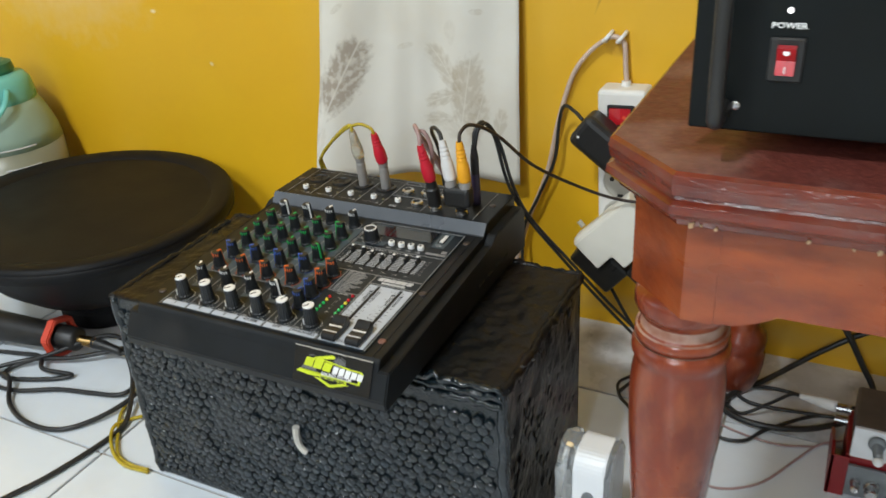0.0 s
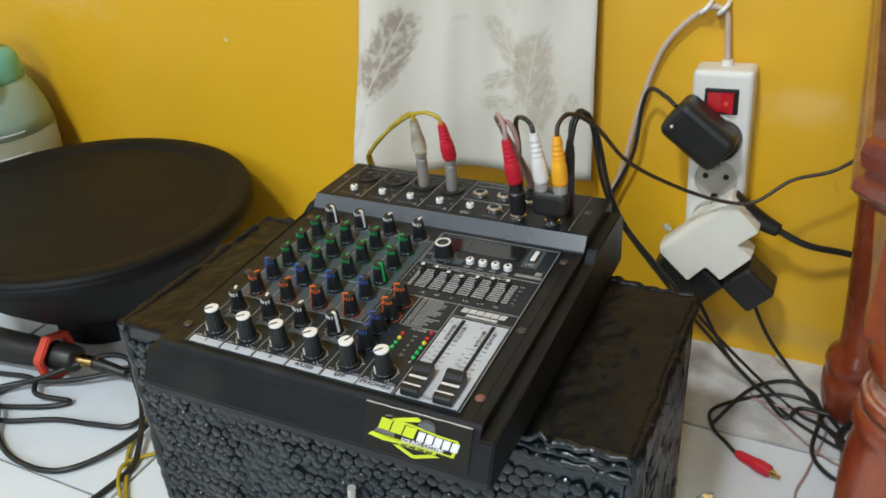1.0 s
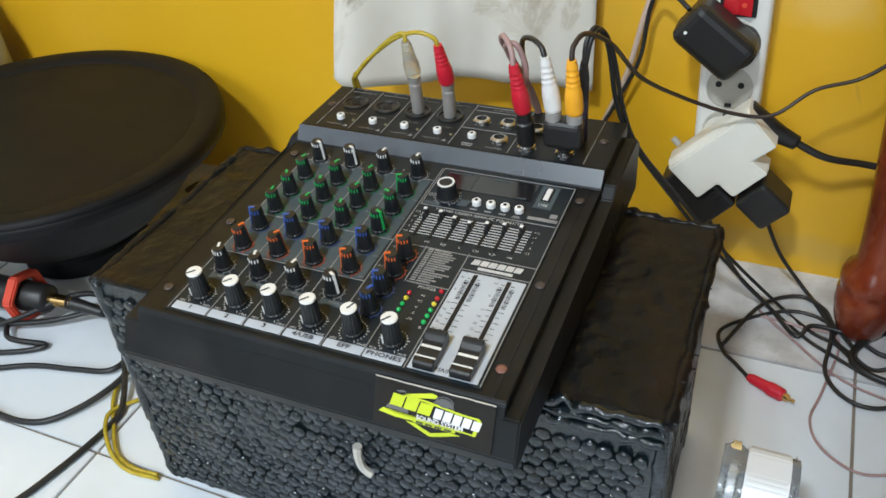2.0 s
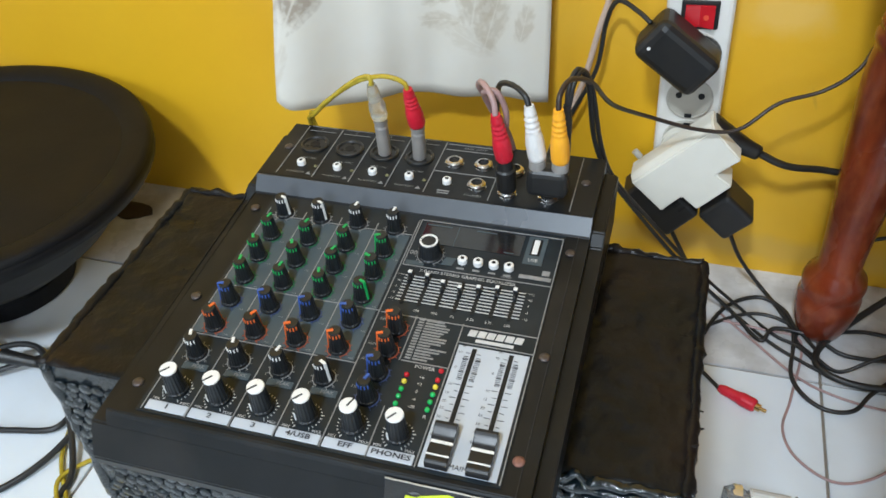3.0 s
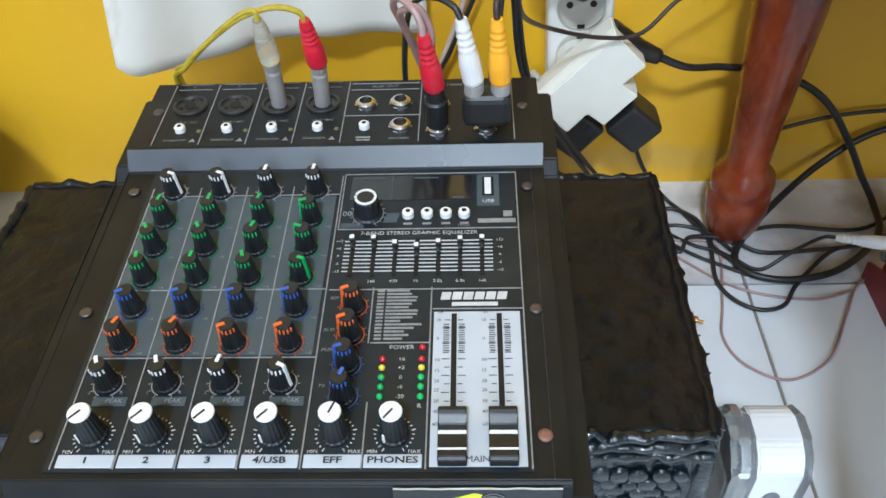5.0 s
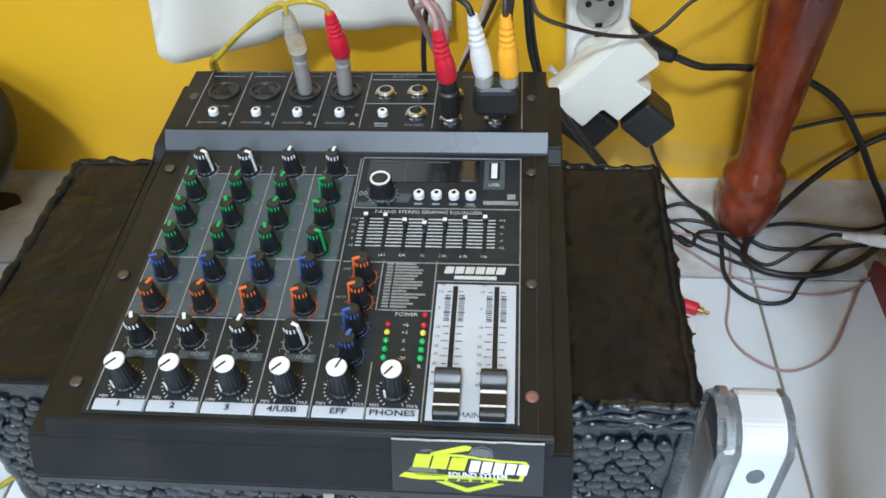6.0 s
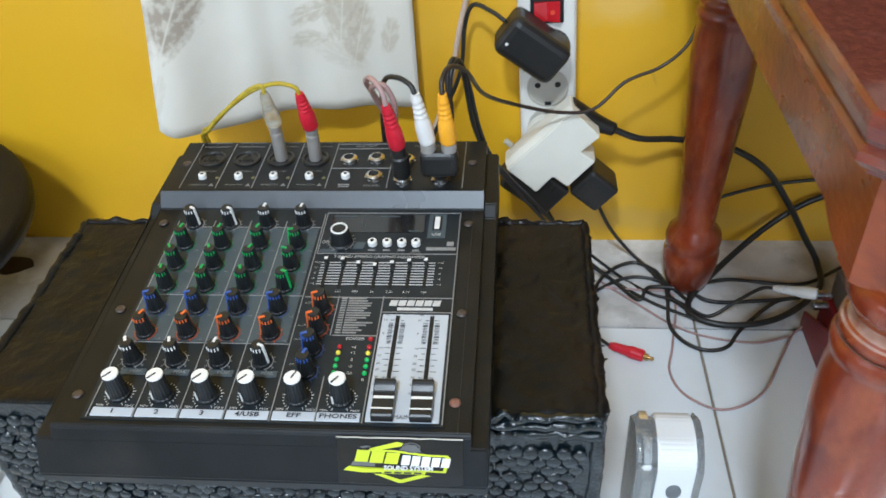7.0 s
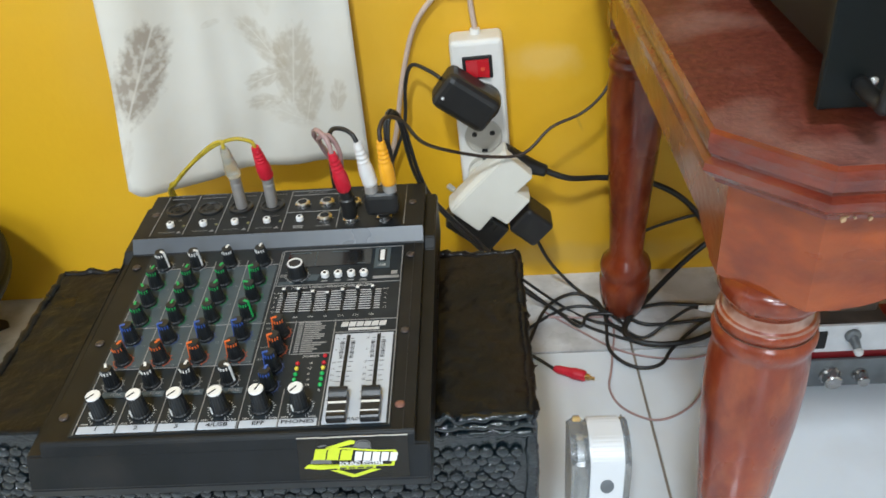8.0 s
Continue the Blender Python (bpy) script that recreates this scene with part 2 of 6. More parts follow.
JUG = mat("frosted_teal_bottle_plastic", (0.36, 0.34, 0.24), (0.29, 0.31, 0.23), 0.35, scale=12, trans=0.3)
JUG_TEAL = mat("pale_teal_bottle_plastic", (0.40, 0.55, 0.46), (0.35, 0.50, 0.42), 0.32, scale=12, trans=0.3)
ORINGE = mat("orange_red_ring_rubber", (0.72, 0.07, 0.03), None, 0.5)
AMPBLK = mat("black_amplifier_paint", (0.004, 0.006, 0.006), (0.003, 0.0045, 0.0045), 0.45, 0.1, spec=0.2, scale=20, bump=0.1, bscale=1200, stain=(0.014, 0.018, 0.018), sscale=9, samount=0.25, depth=0.0002)
REDMETAL = mat("dark_red_painted_metal", (0.25, 0.010, 0.014), (0.18, 0.008, 0.010), 0.38, metal=0.2, scale=30)
GREYMETAL = mat("grey_front_panel", (0.20, 0.22, 0.23), (0.15, 0.16, 0.17), 0.4, metal=0.3, scale=60)
WHITEPLATE = mat("white_painted_plate", (0.70, 0.71, 0.72), (0.60, 0.61, 0.62), 0.45, scale=60)
BROWNBOX = mat("brown_dusty_core", (0.10, 0.075, 0.055), (0.06, 0.045, 0.035), 0.7, scale=40, bump=0.3, bscale=200)
LAMPW = mat("white_lamp_plastic", (0.80, 0.82, 0.84), (0.76, 0.78, 0.80), 0.22, 0.05, scale=20, coat=0.3)
LAMPG = mat("grey_translucent_cover", (0.82, 0.86, 0.88), (0.78, 0.82, 0.85), 0.14, 0.05, scale=15, trans=0.8)
STKGREEN = mat("lime_yellow_sticker_print", (0.62, 0.72, 0.03), None, 0.35)
STKWHITE = mat("white_sticker_print", (0.82, 0.82, 0.82), None, 0.35)
STKFILM = mat("glossy_black_sticker", (0.012, 0.012, 0.013), None, 0.15, 0.05, coat=0.5)
STKGREY = mat("grey_sticker_print", (0.14, 0.14, 0.14), None, 0.3)


def glow(name, colour, strength):
    m = mat(name, colour, None, 0.3)
    p = m.node_tree.nodes["Principled BSDF"]
    p.inputs["Emission Color"].default_value = (*colour, 1)
    p.inputs["Emission Strength"].default_value = strength
    return m


LED_RED = mat("red_led_lens", (0.55, 0.02, 0.03), None, 0.25, coat=0.4)
LED_YEL = mat("yellow_led_lens", (0.85, 0.70, 0.06), None, 0.25, coat=0.4)
LED_GRN = mat("green_led_lens", (0.03, 0.50, 0.12), None, 0.25, coat=0.4)


def marks_and_glare(m, marks, grain=60):
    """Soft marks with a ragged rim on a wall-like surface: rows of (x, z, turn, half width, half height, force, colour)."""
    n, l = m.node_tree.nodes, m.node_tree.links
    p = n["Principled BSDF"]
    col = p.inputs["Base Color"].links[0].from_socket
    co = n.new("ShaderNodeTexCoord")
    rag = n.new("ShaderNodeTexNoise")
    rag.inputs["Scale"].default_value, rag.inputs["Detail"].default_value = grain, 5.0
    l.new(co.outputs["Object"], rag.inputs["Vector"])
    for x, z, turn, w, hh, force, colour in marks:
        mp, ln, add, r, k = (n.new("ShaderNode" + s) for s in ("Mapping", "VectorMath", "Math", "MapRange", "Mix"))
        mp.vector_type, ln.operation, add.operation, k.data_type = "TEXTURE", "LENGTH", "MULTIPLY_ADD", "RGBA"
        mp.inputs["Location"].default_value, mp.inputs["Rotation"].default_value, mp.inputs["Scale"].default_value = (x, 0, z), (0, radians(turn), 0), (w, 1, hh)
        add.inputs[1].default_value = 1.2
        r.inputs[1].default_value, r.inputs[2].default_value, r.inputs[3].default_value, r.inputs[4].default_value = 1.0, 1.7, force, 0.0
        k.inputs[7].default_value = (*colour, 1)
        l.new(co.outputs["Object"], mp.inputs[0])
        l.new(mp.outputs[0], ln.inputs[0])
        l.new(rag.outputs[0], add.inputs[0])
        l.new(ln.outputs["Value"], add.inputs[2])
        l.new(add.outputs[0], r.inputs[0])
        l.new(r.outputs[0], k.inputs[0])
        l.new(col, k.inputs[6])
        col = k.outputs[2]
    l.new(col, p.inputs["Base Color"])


# the last row darkens a low band along the wall foot
marks_and_glare(YELLOW, [(0.308, 0.278, 0, 0.040, 0.022, 0.25, (0.80, 0.62, 0.30)), (0.222, 0.352, 10, 0.012, 0.008, 0.5, (0.42, 0.22, 0.02)), (0.205, 0.420, 20, 0.002, 0.030, 0.6, (0.35, 0.20, 0.02)),
               # the big pale row at x -0.62 paints window glare as a hazy patch
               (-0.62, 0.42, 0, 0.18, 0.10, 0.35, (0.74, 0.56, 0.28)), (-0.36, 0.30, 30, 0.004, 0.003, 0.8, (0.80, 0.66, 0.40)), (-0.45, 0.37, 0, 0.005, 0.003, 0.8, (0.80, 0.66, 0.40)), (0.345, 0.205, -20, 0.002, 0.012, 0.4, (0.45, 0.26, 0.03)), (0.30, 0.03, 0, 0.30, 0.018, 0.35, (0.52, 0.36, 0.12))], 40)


def cloth_material():
    """Off-white cloth with faded brown leaf prints."""
    m = mat("off_white_printed_cloth", (0.70, 0.67, 0.60), (0.62, 0.59, 0.52), 0.85, scale=5, bump=0.3, bscale=1200, stain=(0.55, 0.46, 0.33), sscale=9, samount=0.35, depth=0.0004)
    n, l = m.node_tree.nodes, m.node_tree.links
    p = n["Principled BSDF"]
    col = p.inputs["Base Color"].links[0].from_socket
    co = n.new("ShaderNodeTexCoord")
    ripple = n.new("ShaderNodeTexNoise")
    ripple.inputs["Scale"].default_value, ripple.inputs["Detail"].default_value, ripple.inputs["Roughness"].default_value = 60, 7.0, 0.65
    l.new(co.outputs["Object"], ripple.inputs["Vector"])
    patch = n.new("ShaderNodeTexNoise")
    patch.inputs["Scale"].default_value, patch.inputs["Detail"].default_value = 110, 3.0
    l.new(co.outputs["Object"], patch.inputs["Vector"])
    leaves = [(-0.087, 0.323, 24, 0.022, 0.049, 0.80, 5), (0.022, 0.329, -35, 0.013, 0.034, 0.50, 4), (0.050, 0.302, 9, 0.020, 0.042, 0.55, 5), (0.017, 0.291, -109, 0.010, 0.021, 0.55, 3),
              (0.015, 0.266, -92, 0.009, 0.020, 0.45, 3), (0.040, 0.314, 4, 0.008, 0.030, 0.22, 4), (0.062, 0.268, 15, 0.014, 0.030, 0.50, 4), (0.090, 0.264, 12, 0.009, 0.018, 0.48, 3), (0.040, 0.250, -60, 0.012, 0.030, 0.24, 4),
              (-0.022, 0.354, 80, 0.004, 0.010, 0.30, 1), (0.065, 0.393, 90, 0.004, 0.009, 0.35, 1), (0.031, 0.370, 0, 0.008, 0.016, 0.16, 1), (-0.091, 0.401, 50, 0.004, 0.010, 0.35, 1), (-0.115, 0.245, 20, 0.007, 0.020, 0.22, 2)]

    def calc(op, x, y, z=0.0):
        k = n.new("ShaderNodeMath")
        k.operation = op
        for slot, v in enumerate((x, y, z)):
            if isinstance(v, (float, int)):
                k.inputs[slot].default_value = v
            else:
                l.new(v, k.inputs[slot])
        return k.outputs[0]

    for x, z, turn, w, h, force, veins in leaves:
        mp, ln, xyz = n.new("ShaderNodeMapping"), n.new("ShaderNodeVectorMath"), n.new("ShaderNodeSeparateXYZ")
        mp.vector_type = "TEXTURE"
        mp.inputs["Location"].default_value = (x, 0, z)
        mp.inputs["Rotation"].default_value = (0, radians(turn), 0)
        mp.inputs["Scale"].default_value = (w, 1, h)
        flat = n.new("ShaderNodeVectorMath")
        flat.operation = "MULTIPLY"
        flat.inputs[1].default_value = (1, 0, 1)
        l.new(co.outputs["Object"], flat.inputs[0])
        l.new(flat.outputs[0], mp.inputs[0])
        l.new(mp.outputs[0], xyz.inputs[0])
        ln.operation = "LENGTH"
        l.new(mp.outputs[0], ln.inputs[0])
        across = calc("ABSOLUTE", xyz.outputs[0], 0.0)
        # lobes of the printed leaf: its rim follows the side veins
        comb = calc("SINE", calc("MULTIPLY", calc("MULTIPLY_ADD", across, -0.9, xyz.outputs[2]), math.pi * veins), 0.0)
        rim = calc("MULTIPLY_ADD", comb, 0.07, calc("MULTIPLY_ADD", ripple.outputs[0], 0.9, ln.outputs["Value"]))
        r = n.new("ShaderNodeMapRange")
        r.inputs[1].default_value, r.inputs[2].default_value, r.inputs[3].default_value, r.inputs[4].default_value = 1.20, 1.50, force, 0.0
        l.new(rim, r.inputs[0])
        # pale veins and patches where the print did not take
        rib = n.new("ShaderNodeMapRange")
        rib.inputs[1].default_value, rib.inputs[2].default_value, rib.inputs[3].default_value, rib.inputs[4].default_value = 0.01, 0.07, 0.35, 1.0
        l.new(across, rib.inputs[0])
        gap = n.new("ShaderNodeMapRange")
        gap.inputs[1].default_value, gap.inputs[2].default_value, gap.inputs[3].default_value, gap.inputs[4].default_value = -0.55, 0.10, 0.40, 1.0
        l.new(calc("MULTIPLY_ADD", patch.outputs[0], 3.4, calc("MULTIPLY_ADD", comb, 0.22, -1.75)), gap.inputs[0])
        amount = calc("MULTIPLY", r.outputs[0], calc("MULTIPLY", rib.outputs[0], gap.outputs[0]))
        k = n.new("ShaderNodeMix")
        k.data_type = "RGBA"
        k.inputs[7].default_value = (0.27, 0.215, 0.16, 1) if force > 0.7 else (0.40, 0.33, 0.235, 1)
        l.new(amount, k.inputs[0])
        l.new(col, k.inputs[6])
        col = k.outputs[2]
    l.new(col, p.inputs["Base Color"])
    return m


CLOTH = cloth_material()

# ---- the room ----
def slab(name, blocks, material, label, kind="structure"):
    bm = bmesh.new()
    for lo, hi in blocks:
        box(bm, lo, hi)
    ob = part(name, bm, material, None)
    return tagged(ob, label, name.split("_")[0], kind=kind)


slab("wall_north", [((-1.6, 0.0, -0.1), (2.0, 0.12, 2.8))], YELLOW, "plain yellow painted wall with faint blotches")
slab("wall_west", [((-1.72, -3.0, -0.1), (-1.6, -2.1, 2.8)), ((-1.72, -1.0, -0.1), (-1.6, 0.12, 2.8)), ((-1.72, -2.1, -0.1), (-1.6, -1.0, 0.9)), ((-1.72, -2.1, 2.0), (-1.6, -1.0, 2.8))], WHITEWALL, "pale painted wall with a window opening")
slab("wall_east", [((2.0, -3.0, -0.1), (2.12, 0.12, 2.8))], WHITEWALL, "plain pale painted wall")
# opening in this unseen wall is added to go with the front fill
slab("wall_south", [((-1.72, -3.12, -0.1), (-0.1, -3.0, 2.8)), ((0.7, -3.12, -0.1), (2.12, -3.0, 2.8)), ((-0.1, -3.12, 2.1), (0.7, -3.0, 2.8))], WHITEWALL, "plain pale painted wall with an added opening for the fill light")
slab("ceiling", [((-1.72, -3.12, 2.8), (2.12, 0.12, 2.9))], WHITEWALL, "plain white painted ceiling")
floor = slab("floor", [((-1.72, -3.12, -0.1), (2.12, 0.12, -0.003))], GROUT, "white glazed tile floor with grey-brown joints")

# ---- the bubble-wrapped parcel ----
def bumpy(bm, origin, u, v, nu, nv, amp, freq, seed, crumple=0.0):
    """A sheet of film from origin along u and v, pushed in and out by noise."""
    o, u, v = Vector(origin), Vector(u), Vector(v)
    out = u.cross(v).normalized()
    rows = []
    for i in range(nu + 1):
        row = []
        for j in range(nv + 1):
            q = o + u * (i / nu) + v * (j / nv)
            edge = min(i, nu - i, j, nv - j)
            h = noise.noise(q * freq + Vector((seed, 0, 0))) * amp + noise.noise(q * freq * 3.1) * amp * 0.5
            if crumple and q.x > 0.19:
                h += (0.5 - abs(noise.noise(q * 70 + Vector((5, seed, 0))))) * crumple * min(1.0, (q.x - 0.19) * 60)
            row.append(bm.verts.new(q + out * (h if edge else -0.001)))
        rows.append(row)
    for i in range(nu):
        for j in range(nv):
            bm.faces.new((rows[i][j], rows[i + 1][j], rows[i + 1][j + 1], rows[i][j + 1]))


def bubble(bm, c, u, v, out, r, h):
    rings = []
    for k, (rr, hh) in enumerate(((1.0, 0.0), (0.96, 0.55), (0.74, 0.95))):
        rings.append([bm.verts.new(c + (u * math.cos(a) + v * math.sin(a)) * r * rr + out * h * hh) for a in [2 * math.pi * i / 9 for i in range(9)]])
    tip = bm.verts.new(c + out * h * random.uniform(0.75, 1.0) + u * random.uniform(-0.3, 0.3) * r)
    for a, b in zip(rings, rings[1:]):
        for i in range(9):
            bm.faces.new((a[i], a[(i + 1) % 9], b[(i + 1) % 9], b[i]))
    for i in range(9):
        bm.faces.new((rings[-1][i], rings[-1][(i + 1) % 9], tip))


def bubble_field(bm, origin, u, v, wide, high, pitch, r, h, gap=0.0):
    o, u, v = Vector(origin), Vector(u), Vector(v)
    out = u.cross(v)
    row = 0
    b = pitch * 0.5
    while b < high:
        a = pitch * (0.5 if row % 2 else 1.0)
        while a < wide - pitch * 0.4:
            q = o + u * a + v * b
            plain = abs(out.y) > 0.5 and q.x > 0.16 and q.z > 0.186
            if random.random() > gap and not plain:
                s = random.uniform(0.86, 1.08)
                lean = (u * random.uniform(-0.4, 0.4) + v * random.uniform(-0.4, 0.4) + out).normalized()
                q = o + u * (a + random.uniform(-0.0012, 0.0012)) + v * (b + random.uniform(-0.0012, 0.0012))
                q += out * noise.noise(q * 22) * 0.0025
                bubble(bm, q, u, v, lean, r * s, h * random.uniform(0.6, 1.15))
            a += pitch
        b += pitch * 0.87
        row += 1


def parcel():
    t = thing("wrapped_parcel", (0.065, -0.348, 0), "black bubble-wrapped parcel box standing on the tiled floor", "parcel")
    x0, x1, y0, y1, z1 = -0.131, 0.262, -0.440, -0.252, 0.212
    bm = bmesh.new()
    bumpy(bm, (x0, y0, 0.0), (x1 - x0, 0, 0), (0, 0, z1), 60, 34, 0.0018, 40, 1)
    bumpy(bm, (x1, y1, 0.0), (x0 - x1, 0, 0), (0, 0, z1), 30, 20, 0.003, 30, 3)
    bumpy(bm, (x0, y1, 0.0), (0, y0 - y1, 0), (0, 0, z1), 34, 30, 0.0035, 35, 4)
    part("side_film", bm, FILM, t, "shiny black plastic film", soft=True)
    bm = bmesh.new()
    bumpy(bm, (x1, y0, 0.0), (0, y1 - y0, 0), (0, 0, z1), 60, 40, 0.0020, 45, 2)
    part("end_film", bm, FILM_TOP, t, "dusty wrinkled plastic film", soft=True)
    bm = bmesh.new()
    bumpy(bm, (x0, y0, z1), (x1 - x0, 0, 0), (0, y1 - y0, 0), 150, 74, 0.0012, 60, 5, 0.0024)
    part("top_film", bm, FILM_TOP, t, "dusty black plastic film", soft=True)
    bm = bmesh.new()
    bubble_field(bm, (x0 + 0.004, y0, 0.004), (1, 0, 0), (0, 0, 1), x1 - x0 - 0.01, z1 - 0.018, 0.0093, 0.0051, 0.0029, 0.03)
    tagged(part("bubble_sheet", bm, FILM, t, "rows of small air bubbles", soft=True), kind="stuff")
    bm = bmesh.new()
    bubble_field(bm, (x1, y0 + 0.006, 0.004), (0, 1, 0), (0, 0, 1), y1 - y0 - 0.012, z1 - 0.012, 0.0115, 0.005, 0.0007, 0.55)
    tagged(part("flattened_bubble_sheet", bm, FILM_TOP, t, "flattened air bubbles", soft=True), kind="stuff")
    # folded tape along the upper front edge, upright seams and the lumpy back edge
    folds = [([(0.18 + (x1 - 0.18) * i / 16, y0 - 0.001 - 0.001 * k + 0.002 * noise.noise(Vector((i * 0.7, k, 0))), z1 - 0.001 - k * 0.006 + 0.003 * noise.noise(Vector((i * 0.9, k, 5)))) for i in range(17)], 0.0030, FILM) for k in range(3)]
    for x, y in ((x1 - 0.001, y0 + 0.001), (x0 + 0.002, y0 + 0.002)):
        folds.append(([(x + 0.002 * noise.noise(Vector((i, x, 2))), y + 0.002 * noise.noise(Vector((i, 7, x))), z1 * i / 12) for i in range(13)], 0.0045, FILM))
    for xa, xb in ((x0, -0.045), (0.195, x1)):
        folds.append(([(xa + (xb - xa) * i / 12, y1 + 0.003 * noise.noise(Vector((i * 1.3, xa, 9))), z1 - 0.001 + 0.003 * noise.noise(Vector((i * 1.1, 3, xa)))) for i in range(13)], 0.0032, FILM_TOP))
    folds.append(([(x1 + 0.002 * noise.noise(Vector((i * 1.7, 4, 1))), y0 + (y1 - y0) * i / 16, z1 - 0.003 + 0.003 * noise.noise(Vector((i * 1.3, 8, 2)))) for i in range(17)], 0.0040, FILM_TOP))
    folds.append(([(x0 + 0.002 * noise.noise(Vector((i * 1.7, 14, 1))), y0 + (y1 - y0) * i / 16, z1 - 0.002 + 0.003 * noise.noise(Vector((i * 1.3, 18, 2)))) for i in range(17)], 0.0040, FILM_TOP))
    for pts, r, material in folds:
        bm = bmesh.new()
        tube(bm, pts, r, 8, 3)
        for v in bm.verts:
            v.co += Vector((noise.noise(v.co * 130), noise.noise(v.co * 130 + Vector((9, 0, 0))), noise.noise(v.co * 130 + Vector((0, 9, 0))))) * 0.0022
        part("fold", bm, material, t, "crumpled folded film edge", soft=True)
    bm = bmesh.new()
    for k in range(13):
        y = random.uniform(y0, y1)
        c = Vector((x1 + random.uniform(0.0, 0.003), y, z1 - random.uniform(0, 0.006)))
        tube(bm, [c, c + Vector((random.uniform(0.001, 0.0045), random.uniform(-0.003, 0.003), random.uniform(-0.002, 0.003)))], random.uniform(0.0008, 0.0018), 5, 2, 0.0004)
    tagged(part("frayed_edge", bm, FILM_TOP, t), kind="stuff")
    bm = bmesh.new()
    tube(bm, [(0.066, y0 - 0.0055, 0.122), (0.0655, y0 - 0.006, 0.112), (0.068, y0 - 0.0065, 0.102), (0.074, y0 - 0.006, 0.096)], 0.0034, 7, 4, 0.0026)
    part("torn_patch", bm, TAPE, t, "pale torn strip of card")
    return t


parcel()

# ---- the mixer ----
SLOPE = math.atan(0.0541)
PM = Matrix.Translation((0, -0.468, 0.253)) @ Matrix.Rotation(SLOPE, 4, "X")
COLS = (-0.0073, 0.0182, 0.0435, 0.0687)


def pv(y):
    """The way up the panel that belongs to a y of the room."""
    return (y + 0.468) / math.cos(SLOPE)


def on_panel(x, y, w=0.0, turn=0):
    return PM @ Matrix.Translation((x, pv(y), w)) @ Matrix.Rotation(radians(turn), 4, "Z")


mixer = thing("audio_mixer", (0.0765, -0.365, 0.214), "small black four-channel audio mixer with coloured knobs", "mixer")
bm = bmesh.new()
SIDEWAYS = Matrix(((0, 0, 1, 0), (-1, 0, 0, 0), (0, 1, 0, 0), (0, 0, 0, 1)))
tray = [(-0.4990, 0.2165), (-0.5005, 0.2245), (-0.4912, 0.2446), (-0.3040, 0.2545), (-0.2960, 0.2610), (-0.2345, 0.2625), (-0.2260, 0.2560), (-0.2260, 0.2165)]
prism(bm, [(-y, z) for y, z in tray], -0.0480, 0.1978, SIDEWAYS)
bmesh.ops.bevel(bm, geom=list(bm.edges), offset=0.0010, segments=2, affect="EDGES")
part("base_shell", bm, SHEET, mixer, "black folded steel case")
bm = bmesh.new()
prof = [(-0.4998, 0.2252), (-0.4886, 0.2500), (-0.4870, 0.2518), (-0.3035, 0.2612), (-0.2965, 0.2705), (-0.2935, 0.2712), (-0.2300, 0.2712), (-0.2290, 0.2300)]
prism(bm, [(-y, z) for y, z in prof], -0.0385, 0.1892, SIDEWAYS)
bmesh.ops.bevel(bm, geom=list(bm.edges), offset=0.0005, segments=2, affect="EDGES")
part("top_shell", bm, SHEET, mixer)
# blue-grey base paints the sky's reflection on this slope of the black case
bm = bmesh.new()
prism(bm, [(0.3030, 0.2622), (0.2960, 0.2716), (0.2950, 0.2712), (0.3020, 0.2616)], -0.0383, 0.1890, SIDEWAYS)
part("step_strip", bm, STEP, mixer, "bevelled black step with a painted blue-grey sheen")
# folded seams beside the panel and the bright worn ridge of the tray
for x, worn in ((0.1822, False), (0.1930, True), (-0.0435, True)):
    bm = bmesh.new()
    d, wide = (-0.0083, 0.0006) if worn else (0.0002, 0.0002)
    prism(bm, [(0.4870, 0.2518 + d), (0.3040, 0.2613 + d), (0.3040, 0.2617 + d), (0.4870, 0.2522 + d)], x - wide, x + wide, SIDEWAYS)
    part("ridge" if worn else "seam", bm, WORN_SHEET if worn else INK, mixer, "worn grey edge" if worn else "")
bm = bmesh.new()
for i in range(4):
    box(bm, (0.1950, -0.335 + 0.018 * i, 0.229), (0.1984, -0.325 + 0.018 * i, 0.2325), 0.0006)
part("side_vent", bm, HOLE, mixer)


def plate(name, x0, x1, y0, y1, material, w0=0.0, w1=0.0005, label="", bevel=0.0):
    bm = bmesh.new()
    box(bm, (x0, pv(y0), w0), (x1, pv(y1), w1), bevel)
    return part(name, bm, material, mixer, label, PM)


plate("panel_face", -0.0222, 0.1745, -0.4838, -0.3055, PANEL, 0.0, 0.0006)
plate("grey_field", -0.0192, 0.0795, -0.4275, -0.3255, PANEL_GREY, 0.0003, 0.0008)
plate("fader_field", 0.1330, 0.1720, -0.4818, -0.4040, SILVER, 0.0003, 0.0010, "pale silver fader panel")
plate("display_window", 0.0870, 0.1505, -0.3293, -0.3110, STKFILM, 0.0003, 0.0010, "dark glossy display window")
plate("usb_frame", 0.1532, 0.1648, -0.3345, -0.3105, PANEL_GREY, 0.0003, 0.0010)
